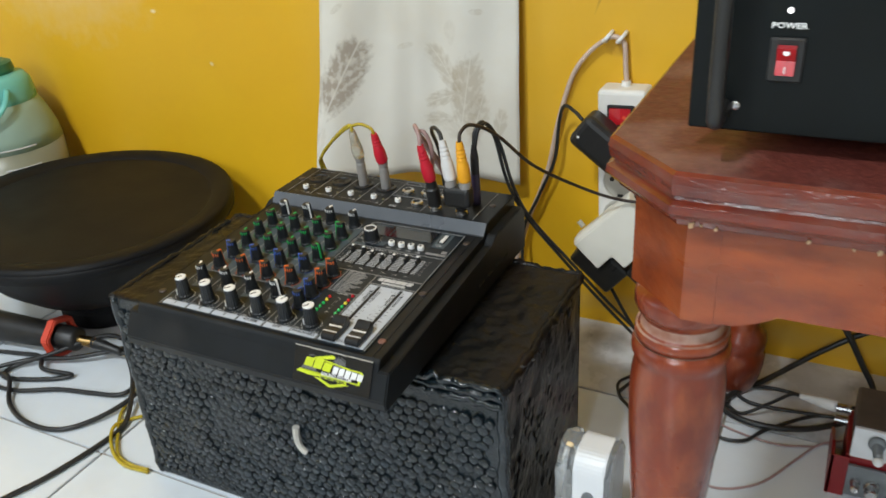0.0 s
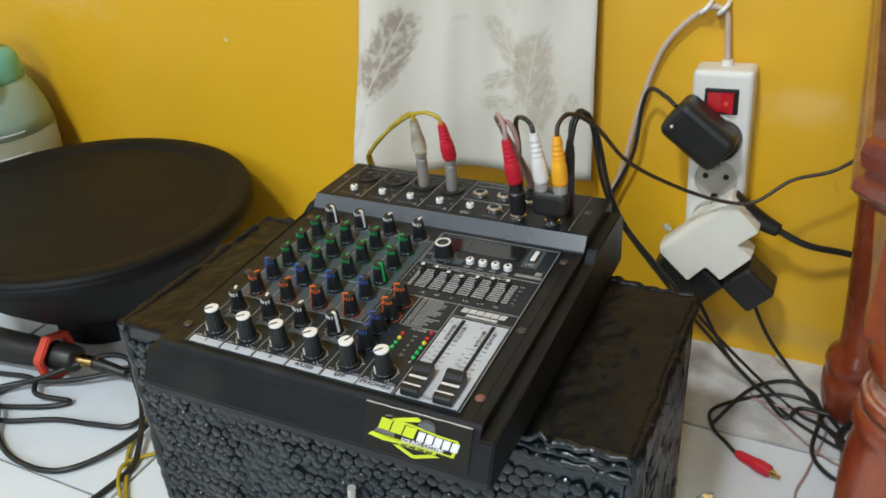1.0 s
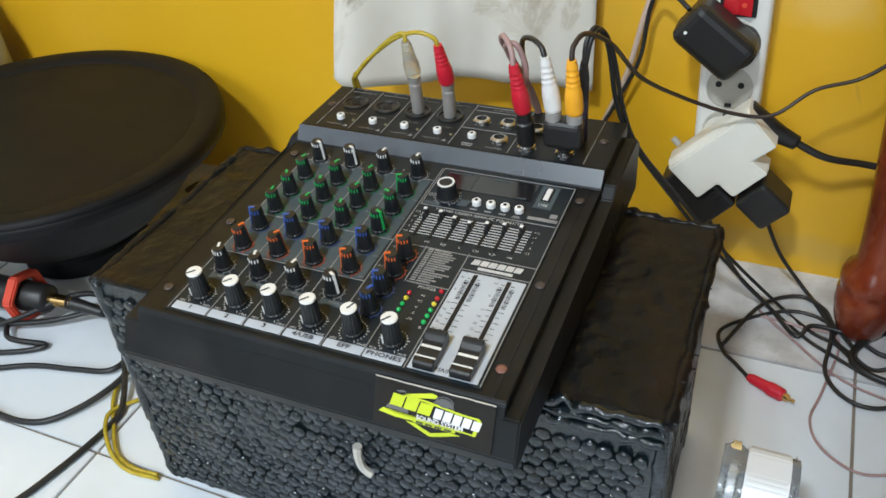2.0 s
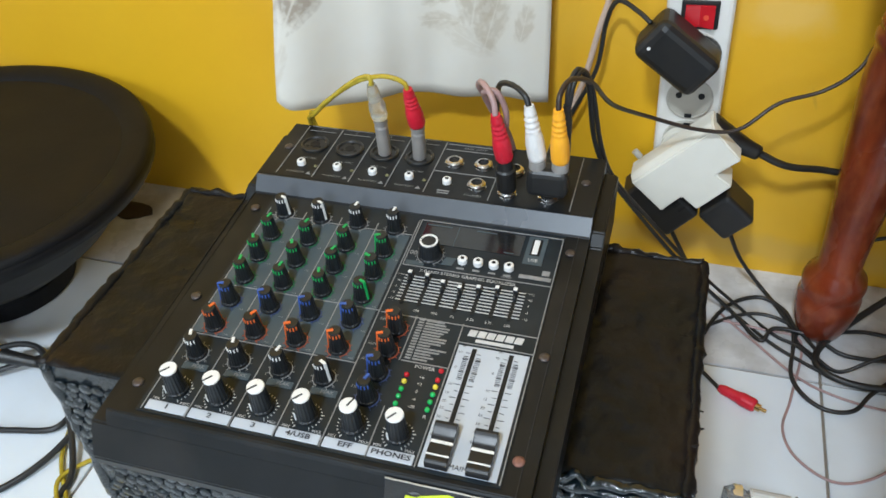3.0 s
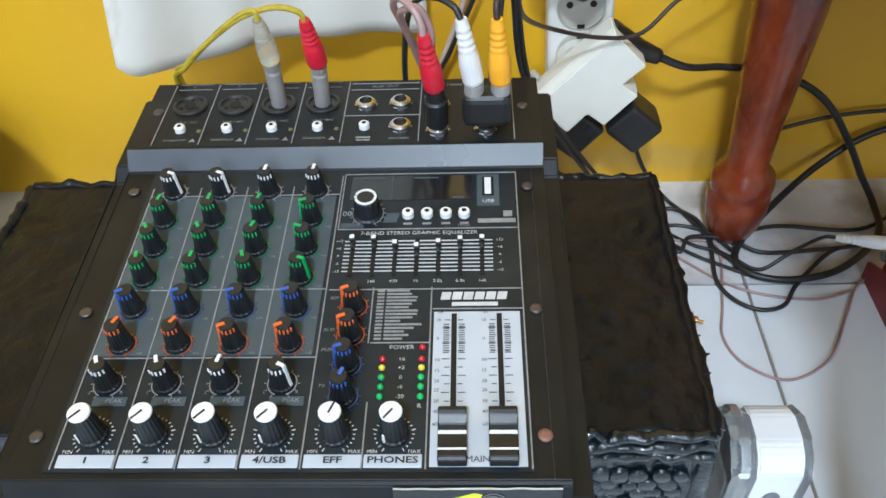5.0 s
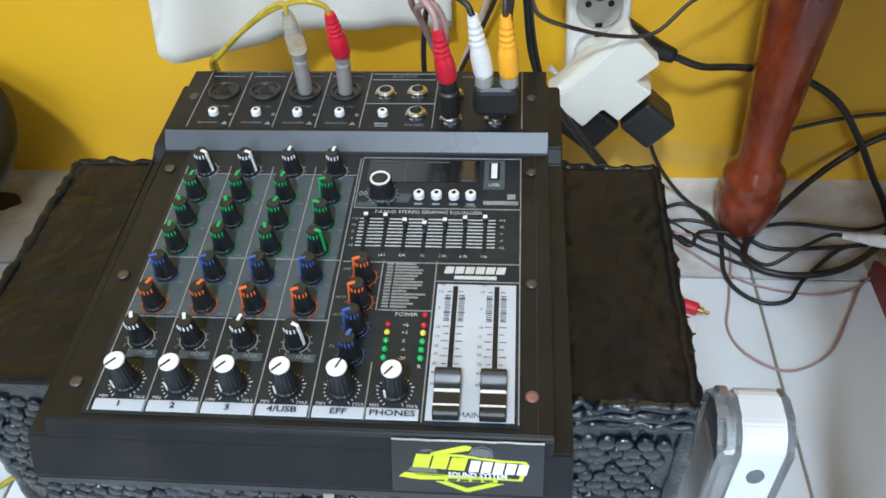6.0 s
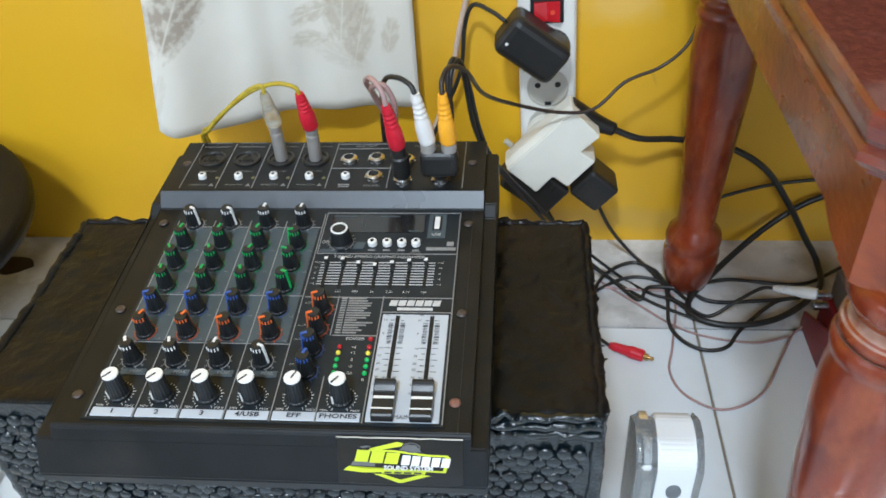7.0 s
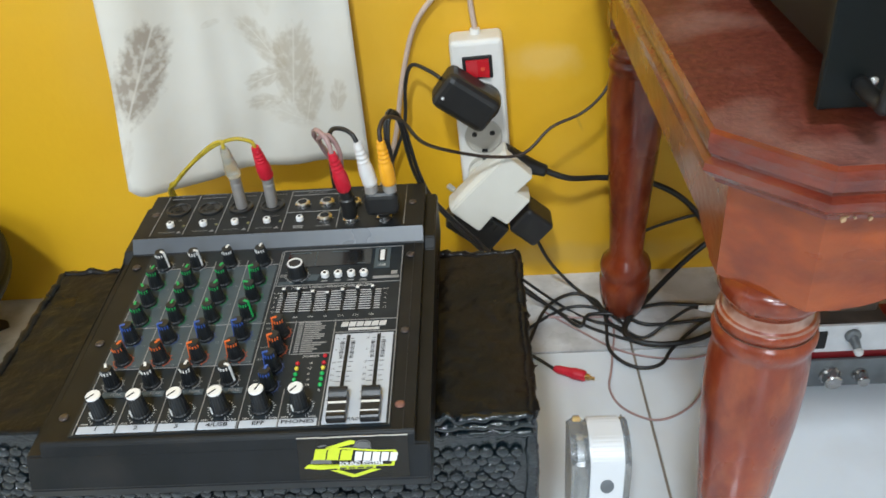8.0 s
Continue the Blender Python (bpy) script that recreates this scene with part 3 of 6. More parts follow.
# white ruled lines
LINES = []
for x in (-0.0195, 0.0062, 0.0313, 0.0562, 0.0816):
    LINES.append(((x - 0.0003, pv(-0.4828), 0.0008), (x + 0.0003, pv(-0.310 if x > 0.08 else -0.318), 0.0011)))
for x0, x1, y in ((-0.0195, 0.0816, -0.3895), (-0.0195, 0.0816, -0.4288), (-0.0195, 0.0816, -0.3245), (0.0830, 0.1738, -0.3505), (0.0830, 0.1738, -0.3902), (0.1050, 0.1315, -0.4213), (0.1322, 0.1738, -0.4022)):
    LINES.append(((x0, pv(y) - 0.0003, 0.0008), (x1, pv(y) + 0.0003, 0.0011)))
for x, y0, y1 in ((0.1738, -0.4828, -0.3095), (0.1040, -0.4215, -0.3890), (0.1315, -0.4828, -0.3890), (0.1060, -0.4828, -0.4520), (0.0830, -0.3505, -0.3095)):
    LINES.append(((x - 0.0003, pv(y0), 0.0008), (x + 0.0003, pv(y1), 0.0011)))
LINES.append(((0.0830, pv(-0.3095), 0.0008), (0.1738, pv(-0.3089), 0.0011)))
for lo, hi in LINES:
    bm = bmesh.new()
    box(bm, lo, hi)
    part("ruled_line", bm, PRINT_DIM, mixer, "", PM)
# name plates under the channels
CENTRES = (-0.0061, 0.0189, 0.0440, 0.0690, 0.0943, 0.1184)
for cx, text in zip(CENTRES, ("1", "2", "3", "4/USB", "EFF", "PHONES")):
    bm = bmesh.new()
    box(bm, (cx - 0.0117, pv(-0.4822), 0.0004), (cx + 0.0117, pv(-0.4763), 0.0011), 0.0003)
    part("name_plate", bm, SILVER, mixer, "pale name plate", PM)
    word(text, 0.0040, INK, mixer, on_panel(cx, -0.4791, 0.0014) @ Matrix.Diagonal((1.35, 1, 1, 1)), bold=0.0001)
    word("MIN", 0.0024, PRINT, mixer, on_panel(cx - 0.0085, -0.4752, 0.0010))
    word("MAX", 0.0024, PRINT, mixer, on_panel(cx + 0.0085, -0.4752, 0.0010))
word("L  MAIN  R", 0.0040, INK, mixer, on_panel(0.1525, -0.4788, 0.0013))


# knobs
def knob_mesh(name, r0, r1, h):
    bm = bmesh.new()
    lathe(bm, [(r0 * 1.12, 0.0), (r0 * 1.12, 0.0018), (r0, 0.0024), (r1, h - 0.0008), (r1 * 0.9, h)], 36, None, 18, 0.05)
    return finish(bm, name, KNOB)


def pointer_mesh(name, r0, r1, h, material):
    bm = bmesh.new()
    box(bm, (-0.0008, r1 * 0.15, h - 0.0003), (0.0008, r1 * 1.02, h + 0.0004))
    lean = math.atan2(r0 - r1, h)
    box(bm, (-0.0007, -0.0004, 0.0025), (0.0007, 0.0004, h + 0.0003), 0, Matrix.Translation((0, r0 + 0.0002, 0)) @ Matrix.Rotation(lean, 4, "X"))
    return finish(bm, name, material)


def dash_mesh(name, r1, h, material):
    """Short dashes round the crown and a coloured half ring round the foot."""
    bm = bmesh.new()
    for i in range(5):
        a = radians(-90 + (i - 2) * 26)
        box(bm, (r1 - 0.0006, -0.00034, h - 0.0034), (r1 + 0.00035, 0.00034, h - 0.0012), 0, Matrix.Rotation(a, 4, "Z"))
    return finish(bm, name, material)


def scale_mesh(name, r, material, ticks=11, ring=True):
    bm = bmesh.new()
    for i in range(ticks):
        a = radians(-150 + 300 * i / (ticks - 1) + 90)
        box(bm, (r + 0.0012, -0.00018, 0.0008), (r + (0.0021 if i % 5 else 0.0028), 0.00018, 0.0011), 0, Matrix.Rotation(a, 4, "Z"))
    if ring:
        for i in range(20):
            a = radians(-150 + 300 * i / 19 + 90)
            box(bm, (r + 0.0004, -0.0008, 0.0008), (r + 0.0009, 0.0008, 0.0012), 0, Matrix.Rotation(a, 4, "Z"))
    return finish(bm, name, material)


SMALL = knob_mesh("knob", 0.0050, 0.0038, 0.0158)
LARGE = knob_mesh("knob", 0.0056, 0.0045, 0.0175)
POINT = {m: pointer_mesh("pointer", 0.0050, 0.0038, 0.0158, m) for m in (CAPWHITE, GREEN, BLUE, ORANGE)}
DASH = {m: dash_mesh("crown_mark", 0.0039, 0.0158, m) for m in (CAPWHITE, GREEN, BLUE, ORANGE)}
SCALE = {m: scale_mesh("scale", 0.0056, m) for m in (PRINT_DIM, GREEN_DIM, BLUE_DIM, ORANGE_DIM)}
FADED = {CAPWHITE: PRINT_DIM, GREEN: GREEN_DIM, BLUE: BLUE_DIM, ORANGE: ORANGE_DIM}
bm = bmesh.new()
lathe(bm, [(0.0046, 0.0172), (0.0046, 0.0180), (0.0042, 0.0184)], 28)
WHITECAP = smooth(finish(bm, "cap", CAPWHITE), False)
bm = bmesh.new()
box(bm, (-0.0004, -0.0010, 0.0183), (0.0004, 0.0044, 0.0187))
CAPLINE = finish(bm, "pointer", INK)
bm = bmesh.new()
box(bm, (-0.0005, 0.0056, 0.0022), (0.0005, 0.0062, 0.0075))
SIDELINE = finish(bm, "pointer", CAPWHITE)
BIGSCALE = scale_mesh("scale", 0.0062, PRINT, 21, False)


def small_knob(x, y, material, turn):
    k = hold("knob", SMALL, mixer, on_panel(x, y, 0.0006, turn))
    at = on_panel(x, y, 0.0006, turn)
    hold("pointer", POINT[material], k, at)
    hold("crown_mark", DASH[material], k, on_panel(x, y, 0.0006, random.uniform(-6, 6)))
    hold("scale", SCALE[FADED[material]], mixer, on_panel(x, y, 0.0002))


for i, cx in enumerate(COLS):
    small_knob(cx, -0.3220, CAPWHITE, (-114, -114, -8, -8)[i])
    small_knob(cx, -0.3434, GREEN, (-12, -12, -16, 112)[i])
    small_knob(cx, -0.3630, GREEN, (30, 24, -20, 70)[i])
    small_knob(cx, -0.3825, GREEN, (8, -8, 18, -114)[i])
    small_knob(cx, -0.4015, BLUE, (112, 110, 112, 108)[i])
    small_knob(cx, -0.4214, ORANGE, (-25, -30, 114, 112)[i])
    small_knob(cx, -0.4425, CAPWHITE, (22, 18, -10, -116)[i])
for y, m, turn in ((-0.4008, ORANGE, 112), (-0.4170, ORANGE, 112), (-0.4330, BLUE, 112), (-0.4493, BLUE, -20)):
    small_knob(0.0956, y, m, turn)
for cx, turn in zip(CENTRES, (138, 138, 138, 138, -22, 142)):
    at = on_panel(cx, -0.4674, 0.0006, turn)
    k = hold("knob", LARGE, mixer, at)
    hold("cap", WHITECAP, k, at, "white cap")
    hold("pointer", CAPLINE, k, at)
    hold("pointer", SIDELINE, k, at)
    hold("scale", BIGSCALE, mixer, on_panel(cx, -0.4674, 0.0002))
for cx in COLS:
    bm = bmesh.new()
    box(bm, (cx - 0.0045, pv(-0.4535), 0.0007), (cx + 0.0105, pv(-0.4490), 0.0011), 0.0003)
    part("peak_plate", bm, PANEL_GREY, mixer, "", PM)
    word("PEAK", 0.0032, PRINT_DIM, mixer, on_panel(cx + 0.005, -0.4512, 0.0014))
    word("L", 0.0022, PRINT_DIM, mixer, on_panel(cx - 0.0070, -0.4470, 0.0012))
    word("R", 0.0022, PRINT_DIM, mixer, on_panel(cx + 0.0070, -0.4470, 0.0012))
    for y in (-0.343, -0.363, -0.3825, -0.4015, -0.421):
        word("+15", 0.0018, PRINT_DIM, mixer, on_panel(cx + 0.0090, y - 0.0055, 0.0012))
word("REP", 0.0026, PRINT_DIM, mixer, on_panel(0.0862, -0.3955, 0.0012))
word("AUX", 0.0026, PRINT_DIM, mixer, on_panel(0.0858, -0.4140, 0.0012))
word("AUX", 0.0026, PRINT_DIM, mixer, on_panel(0.0860, -0.4250, 0.0012))
word("FX", 0.0024, PRINT_DIM, mixer, on_panel(0.0860, -0.4440, 0.0012))
# programme knob, player buttons, slots
bm = bmesh.new()
lathe(bm, [(0.0078, 0), (0.0078, 0.0014), (0.0069, 0.0022), (0.0061, 0.0118), (0.0055, 0.0125)], 48, None, 24, 0.02)
k = part("programme_knob", bm, KNOB, mixer, "large black knob", on_panel(0.0973, -0.3398, 0.0006))
bm = bmesh.new()
for i in range(30):
    if i not in (14, 16):
        box(bm, (0.0044, -0.0006, 0.0123), (0.0056, 0.0006, 0.0129), 0, Matrix.Rotation(radians(12 * i), 4, "Z"))
part("cap_ring", bm, CAPWHITE, k, "white ring", on_panel(0.0973, -0.3398, 0.0006))
hold("scale", scale_mesh("scale", 0.0072, PRINT_DIM, 15, True), mixer, on_panel(0.0973, -0.3398, 0.0002))
bm = bmesh.new()
lathe(bm, [(0.0030, 0), (0.0030, 0.0030), (0.0024, 0.0036)], 20)
BUTTON = smooth(finish(bm, "push_button", CAPWHITE), False)
bm = bmesh.new()
lathe(bm, [(0.0012, 0.0036), (0.0012, 0.0038)], 10)
BUTTONDOT = finish(bm, "button_dimple", HOLE)
for x in (0.1180, 0.1277, 0.1373, 0.1466):
    b = hold("push_button", BUTTON, mixer, on_panel(x, -0.3408, 0.0006), "white push button")
    hold("button_dimple", BUTTONDOT, b, on_panel(x, -0.3408, 0.0006))
    bm = bmesh.new()
    box(bm, (x - 0.0022, pv(-0.3475), 0.0008), (x + 0.0022, pv(-0.3463), 0.0011))
    part("print_bar", bm, PRINT_DIM, mixer, "", PM)
word("00", 0.0050, PRINT_DIM, mixer, on_panel(0.0866, -0.3395, 0.0011), bold=0.0001)
bm = bmesh.new()
prism(bm, [(0.1055, pv(-0.3458)), (0.1122, pv(-0.3458)), (0.1140, pv(-0.3392)), (0.1073, pv(-0.3392))], 0.0007, 0.0011)
box(bm, (0.0840, pv(-0.3494), 0.0007), (0.0955, pv(-0.3462), 0.0011))
part("print_field", bm, PANEL_GREY, mixer, "", PM)
for x0, x1, y in ((0.0880, 0.1040, -0.3128), (0.1200, 0.1330, -0.3128), (0.1405, 0.1465, -0.3280)):
    bm = bmesh.new()
    box(bm, (x0, pv(y) - 0.0004, 0.0009), (x1, pv(y) + 0.0004, 0.0013))
    part("print_bar", bm, PANEL_GREY, mixer, "", PM)
bm = bmesh.new()
box(bm, (0.1085, pv(-0.3290), 0.0009), (0.1089, pv(-0.3113), 0.0013))
part("ruled_line", bm, PANEL_GREY, mixer, "", PM)
word("MODE", 0.0022, PRINT_DIM, mixer, on_panel(0.1466, -0.3487, 0.0011))
bm = bmesh.new()
box(bm, (0.1560, pv(-0.3270), 0.0009), (0.1620, pv(-0.3130), 0.0014))
k = part("usb_socket", bm, HOLE, mixer, "", PM)
bm = bmesh.new()
box(bm, (0.1572, pv(-0.3262), 0.0013), (0.1606, pv(-0.3138), 0.0019), 0.0002)
part("usb_tongue", bm, CAPWHITE, k, "white contact tongue", PM)
word("USB", 0.0036, PRINT, mixer, on_panel(0.1590, -0.3315, 0.0013))
bm = bmesh.new()
box(bm, (0.1535, pv(-0.3468), 0.0008), (0.1725, pv(-0.3440), 0.0011))
box(bm, (0.1665, pv(-0.3425), 0.0008), (0.1710, pv(-0.3385), 0.0011))
part("print_bar", bm, PRINT_DIM, mixer, "", PM)
word("7-BAND STEREO GRAPHIC EQUALIZER", 0.0034, PRINT, mixer, on_panel(0.1240, -0.3536, 0.0011))
for i in range(9):
    bm = bmesh.new()
    box(bm, (0.0875, pv(-0.3589 - 0.00247 * i) - 0.0003, 0.0008), (0.1606, pv(-0.3589 - 0.00247 * i) + 0.0003, 0.0011))
    part("equalizer_line", bm, PRINT, mixer, "", PM)
for i, rise in enumerate((0.0, 0.0003, 0.0038, 0.0058, 0.0034, 0.0015, 0.0009)):
    x = 0.0917 + 0.0106 * i
    bm = bmesh.new()
    box(bm, (x - 0.0011, pv(-0.3815), 0.0008), (x + 0.0011, pv(-0.3570), 0.0013))
    s = part("slider_slot", bm, HOLE, mixer, "", PM)
    bm = bmesh.new()
    box(bm, (x - 0.0013, pv(-0.3625 - rise), 0.0012), (x + 0.0013, pv(-0.3597 - rise), 0.0068), 0.0004)
    box(bm, (x - 0.0009, pv(-0.3660 - rise), 0.0012), (x + 0.0009, pv(-0.3625 - rise), 0.0050), 0.0004)
    sl = part("slider", bm, KNOB, s, "", PM)
for i, rise in enumerate((0.0, 0.0003, 0.0038, 0.0058, 0.0034, 0.0015, 0.0009)):
    x = 0.0917 + 0.0106 * i
    bm = bmesh.new()
    box(bm, (x - 0.0011, pv(-0.3621 - rise), 0.0067), (x + 0.0011, pv(-0.3601 - rise), 0.0073))
    part("slider_tip", bm, CAPWHITE, mixer, "white slider tip", PM)
for i, text in enumerate(("160", "400", "1k", "2.5k", "6.3k", "16k")):
    word(text, 0.0026, PRINT, mixer, on_panel(0.1023 + 0.0106 * i, -0.3853, 0.0011))
for y, text in ((-0.3589, "+12"), (-0.3638, "+6"), (-0.3688, "0"), (-0.3737, "-6"), (-0.3787, "-12")):
    word(text, 0.0024, PRINT, mixer, on_panel(0.0848, y, 0.0011))
    word(text, 0.0024, PRINT, mixer, on_panel(0.1640, y, 0.0011))
# maker's mark as plain slanted blocks, and a list of programmes too small to read
for i in range(6):
    x = 0.1365 + 0.0052 * i
    bm = bmesh.new()
    prism(bm, [(x - 0.0008, pv(-0.3968)), (x + 0.0036, pv(-0.3968)), (x + 0.0044, pv(-0.3924)), (x, pv(-0.3924))], 0.0008, 0.0012)
    part("maker_mark", bm, PRINT, mixer, "plain white block mark", PM)
bm = bmesh.new()
box(bm, (0.1410, pv(-0.4005), 0.0008), (0.1622, pv(-0.3984), 0.0011))
part("maker_mark", bm, PRINT, mixer, "plain white block mark", PM)
bm = bmesh.new()
for i in range(15):
    y = -0.3905 - 0.0020 * i
    box(bm, (0.1062, pv(y - 0.0011), 0.0008), (0.1095, pv(y), 0.0010))
    box(bm, (0.1105, pv(y - 0.0011), 0.0008), (0.1105 + random.uniform(0.007, 0.018), pv(y), 0.0010))
part("programme_list", bm, PRINT_DIM, mixer, "list of small print", PM)
word("POWER", 0.0032, PRINT, mixer, on_panel(0.1192, -0.4240, 0.0011))
bm = bmesh.new()
bmesh.ops.create_uvsphere(bm, u_segments=14, v_segments=8, radius=0.0015)
BULBS = {}
for m in (LED_RED, LED_YEL, LED_GRN, LED_OFF):
    BULBS[m] = smooth(finish(bm.copy(), "level_lamp", m))
bm.free()
for x in (0.1111, 0.1283):
    for y, m in ((-0.4303, LED_RED), (-0.4348, LED_YEL), (-0.4398, LED_GRN), (-0.4446, LED_GRN), (-0.4495, LED_GRN)):
        hold("level_lamp", BULBS[m], mixer, on_panel(x, y, 0.0012))
hold("power_lamp", BULBS[LED_RED], mixer, on_panel(0.1284, -0.4240, 0.0012), "red power lamp")
for y, text in ((-0.4303, "+6"), (-0.4348, "+2"), (-0.4398, "0"), (-0.4446, "-6"), (-0.4495, "-20")):
    word(text, 0.0028, PRINT, mixer, on_panel(0.1195, y, 0.0011))
word("R", 0.0030, PRINT, mixer, on_panel(0.1280, -0.4541, 0.0011))
# main faders
for x in (0.1422, 0.1626):
    bm = bmesh.new()
    box(bm, (x - 0.0012, pv(-0.4700), 0.0008), (x + 0.0012, pv(-0.4055), 0.0015))
    part("fader_slot", bm, HOLE, mixer, "", PM)
    bm = bmesh.new()
    for i in range(12):
        y = -0.4090 - 0.0043 * i
        long = 0.0052 if i % 2 else 0.0040
        box(bm, (x - long, pv(y), 0.0009), (x - 0.0018, pv(y) + 0.0003, 0.0012))
        box(bm, (x + 0.0018, pv(y), 0.0009), (x + long, pv(y) + 0.0003, 0.0012))
    for i in range(14):
        y = -0.4115 - 0.0012 * i
        for s in (-1, 1):
            box(bm, (x + s * 0.0022, pv(y), 0.0009), (x + s * 0.0048, pv(y) + 0.0004, 0.00115))
    part("fader_scale", bm, INK, mixer, "dark printed scale", PM)
    for y, text in ((-0.4090, "10"), (-0.4195, "0"), (-0.4310, "10"), (-0.4365, "15"), (-0.4420, "20"), (-0.4465, "25"), (-0.4520, "30"), (-0.4570, "40"), (-0.4630, "60")):
        word(text, 0.0024, INK, mixer, on_panel(x - 0.0072, y, 0.0013))
    word("dB", 0.0022, INK, mixer, on_panel(x - 0.0062, -0.4045, 0.0013))
    v0, v1 = pv(-0.4825), pv(-0.4592)
    bm = bmesh.new()
    side = [(v0, 0.0020), (v0 + 0.0004, 0.0058), (v0 + 0.0020, 0.0070), (v0 + 0.0052, 0.0072), (v0 + 0.0090, 0.0066), (v0 + 0.0128, 0.0064), (v0 + 0.0160, 0.0074), (v0 + 0.0190, 0.0094), (v0 + 0.0212, 0.0104), (v1 - 0.0008, 0.0102), (v1, 0.0090), (v1, 0.0020)]
    prism(bm, side, x - 0.0058, x + 0.0058, Matrix(((0, 0, 1, 0), (1, 0, 0, 0), (0, 1, 0, 0), (0, 0, 0, 1))))
    bmesh.ops.bevel(bm, geom=list(bm.edges), offset=0.0004, segments=1, affect="EDGES")
    f = part("fader_cap", bm, FADERCAP, mixer, "black concave fader cap", PM)
    for d, h, wide in ((0.0128, 0.0066, 0.0008), (0.0050, 0.0074, 0.0004)):
        bm = bmesh.new()
        box(bm, (x - 0.0057, v0 + d - wide, h - 0.0008), (x + 0.0057, v0 + d + wide, h + 0.0001))
        part("fader_line", bm, CAPWHITE, f, "white line", PM)
# panel screws
bm = bmesh.new()
lathe(bm, [(0.0032, 0), (0.0030, 0.0006), (0.0016, 0.0010)], 18)
SCREWHEAD = smooth(finish(bm.copy(), "screw", SCREW))
RUSTHEAD = smooth(finish(bm, "screw", SCREW_RUST))
for x in (0.1797, -0.0305):
    for y in (-0.4675, -0.4018, -0.3192):
        rusty = x > 0 and y < -0.46
        hold("screw", RUSTHEAD if rusty else SCREWHEAD, mixer, on_panel(x, y, 0.0), "rusty screw" if rusty else "")
for x in (0.1797, -0.0305):
    hold("screw", SCREWHEAD, mixer, Matrix.Translation((x, -0.260, 0.2712)))

# raised rear deck
ZD = 0.2712


def deck(x, y, w=0.0, turn=0):
    return Matrix.Translation((x, y, ZD + w)) @ Matrix.Rotation(radians(turn), 4, "Z")


bm = bmesh.new()
lathe(bm, [(0.0100, 0), (0.0100, 0.0012), (0.0092, 0.0018), (0.0082, 0.0018), (0.0076, 0.0006)], 32)
COMBO = finish(bm, "combo_socket", BLACK)
bm = bmesh.new()
lathe(bm, [(0.0034, 0.0007), (0.0034, 0.0010)], 16)
for k in range(3):
    a = radians(90 + 120 * k)
    lathe(bm, [(0.0011, 0.0007), (0.0011, 0.0011)], 8, Matrix.Translation((0.0055 * math.cos(a), 0.0055 * math.sin(a), 0)))
COMBOHOLE = finish(bm, "socket_hole", HOLE)
for i, x in enumerate((-0.0130, 0.0135, 0.0390, 0.0648)):
    s = hold("combo_socket", COMBO, mixer, deck(x, -0.2545))
    hold("socket_hole", COMBOHOLE, s, deck(x, -0.2545))
    b = hold("push_button", BUTTON, mixer, deck(x, -0.2785), "white push button")
    hold("button_dimple", BUTTONDOT, b, deck(x, -0.2785))
    word("LINE / MIC", 0.0026, PRINT_DIM, mixer, deck(x + 0.002, -0.2710, 0.0004))
    word("PHANTOM", 0.0026, PRINT_DIM, mixer, deck(x - 0.001, -0.2880, 0.0004))
    bm = bmesh.new()
    prism(bm, [(x + 0.0072, -0.2894), (x + 0.0108, -0.2894), (x + 0.0090, -0.2864)], ZD + 0.0002, ZD + 0.0005)
    part("warning_mark", bm, PRINT_DIM, mixer)
    word("%d" % (i + 1), 0.0036, PRINT_DIM, mixer, deck(x - 0.002, -0.2345, 0.0005))
    hold("level_lamp", BULBS[LED_OFF], mixer, deck(x + 0.0105, -0.2790, -0.0005))
b = hold("push_button", BUTTON, mixer, deck(0.0910, -0.2785), "white push button")
hold("button_dimple", BUTTONDOT, b, deck(0.0910, -0.2785))
word("AUX OUT", 0.0036, PRINT_DIM, mixer, deck(0.1000, -0.2375, 0.0005))
word("MAIN OUT", 0.0036, PRINT_DIM, mixer, deck(0.1450, -0.2375, 0.0005))
word("PHONES", 0.0030, PRINT_DIM, mixer, deck(0.1110, -0.2895, 0.0005))
word("L", 0.0030, PRINT_DIM, mixer, deck(0.1320, -0.2905, 0.0005))
word("R", 0.0030, PRINT_DIM, mixer, deck(0.1585, -0.2905, 0.0005))
LINES = []
for x in (-0.0262, 0.0000, 0.0262, 0.0520, 0.0785, 0.1215, 0.1740):
    LINES.append(((x - 0.0003, -0.2920, ZD + 0.0002), (x + 0.0003, -0.2325, ZD + 0.0005)))
for x0, x1, y in ((0.0785, 0.1215, -0.2672), (0.0800, 0.1200, -0.2342), (0.0800, 0.1200, -0.2408)):
    LINES.append(((x0, y - 0.0003, ZD + 0.0002), (x1, y + 0.0003, ZD + 0.0005)))
for x in (-0.0130, 0.0135, 0.0390, 0.0648):
    for y in (-0.2318, -0.2372):
        LINES.append(((x - 0.011, y - 0.0002, ZD + 0.0002), (x + 0.009, y + 0.0002, ZD + 0.0004)))
for lo, hi in LINES:
    bm = bmesh.new()
    box(bm, lo, hi)
    part("ruled_line", bm, PRINT_DIM, mixer)
bm = bmesh.new()
box(bm, (0.0870, -0.2885, ZD + 0.0002), (0.0950, -0.2872, ZD + 0.0004))
box(bm, (0.0875, -0.2908, ZD + 0.0002), (0.0948, -0.2896, ZD + 0.0004))
part("print_bar", bm, PRINT_DIM, mixer)
bm = bmesh.new()
lathe(bm, [(0.0068, 0), (0.0068, 0.0004), (0.0060, 0.0004)], 6)
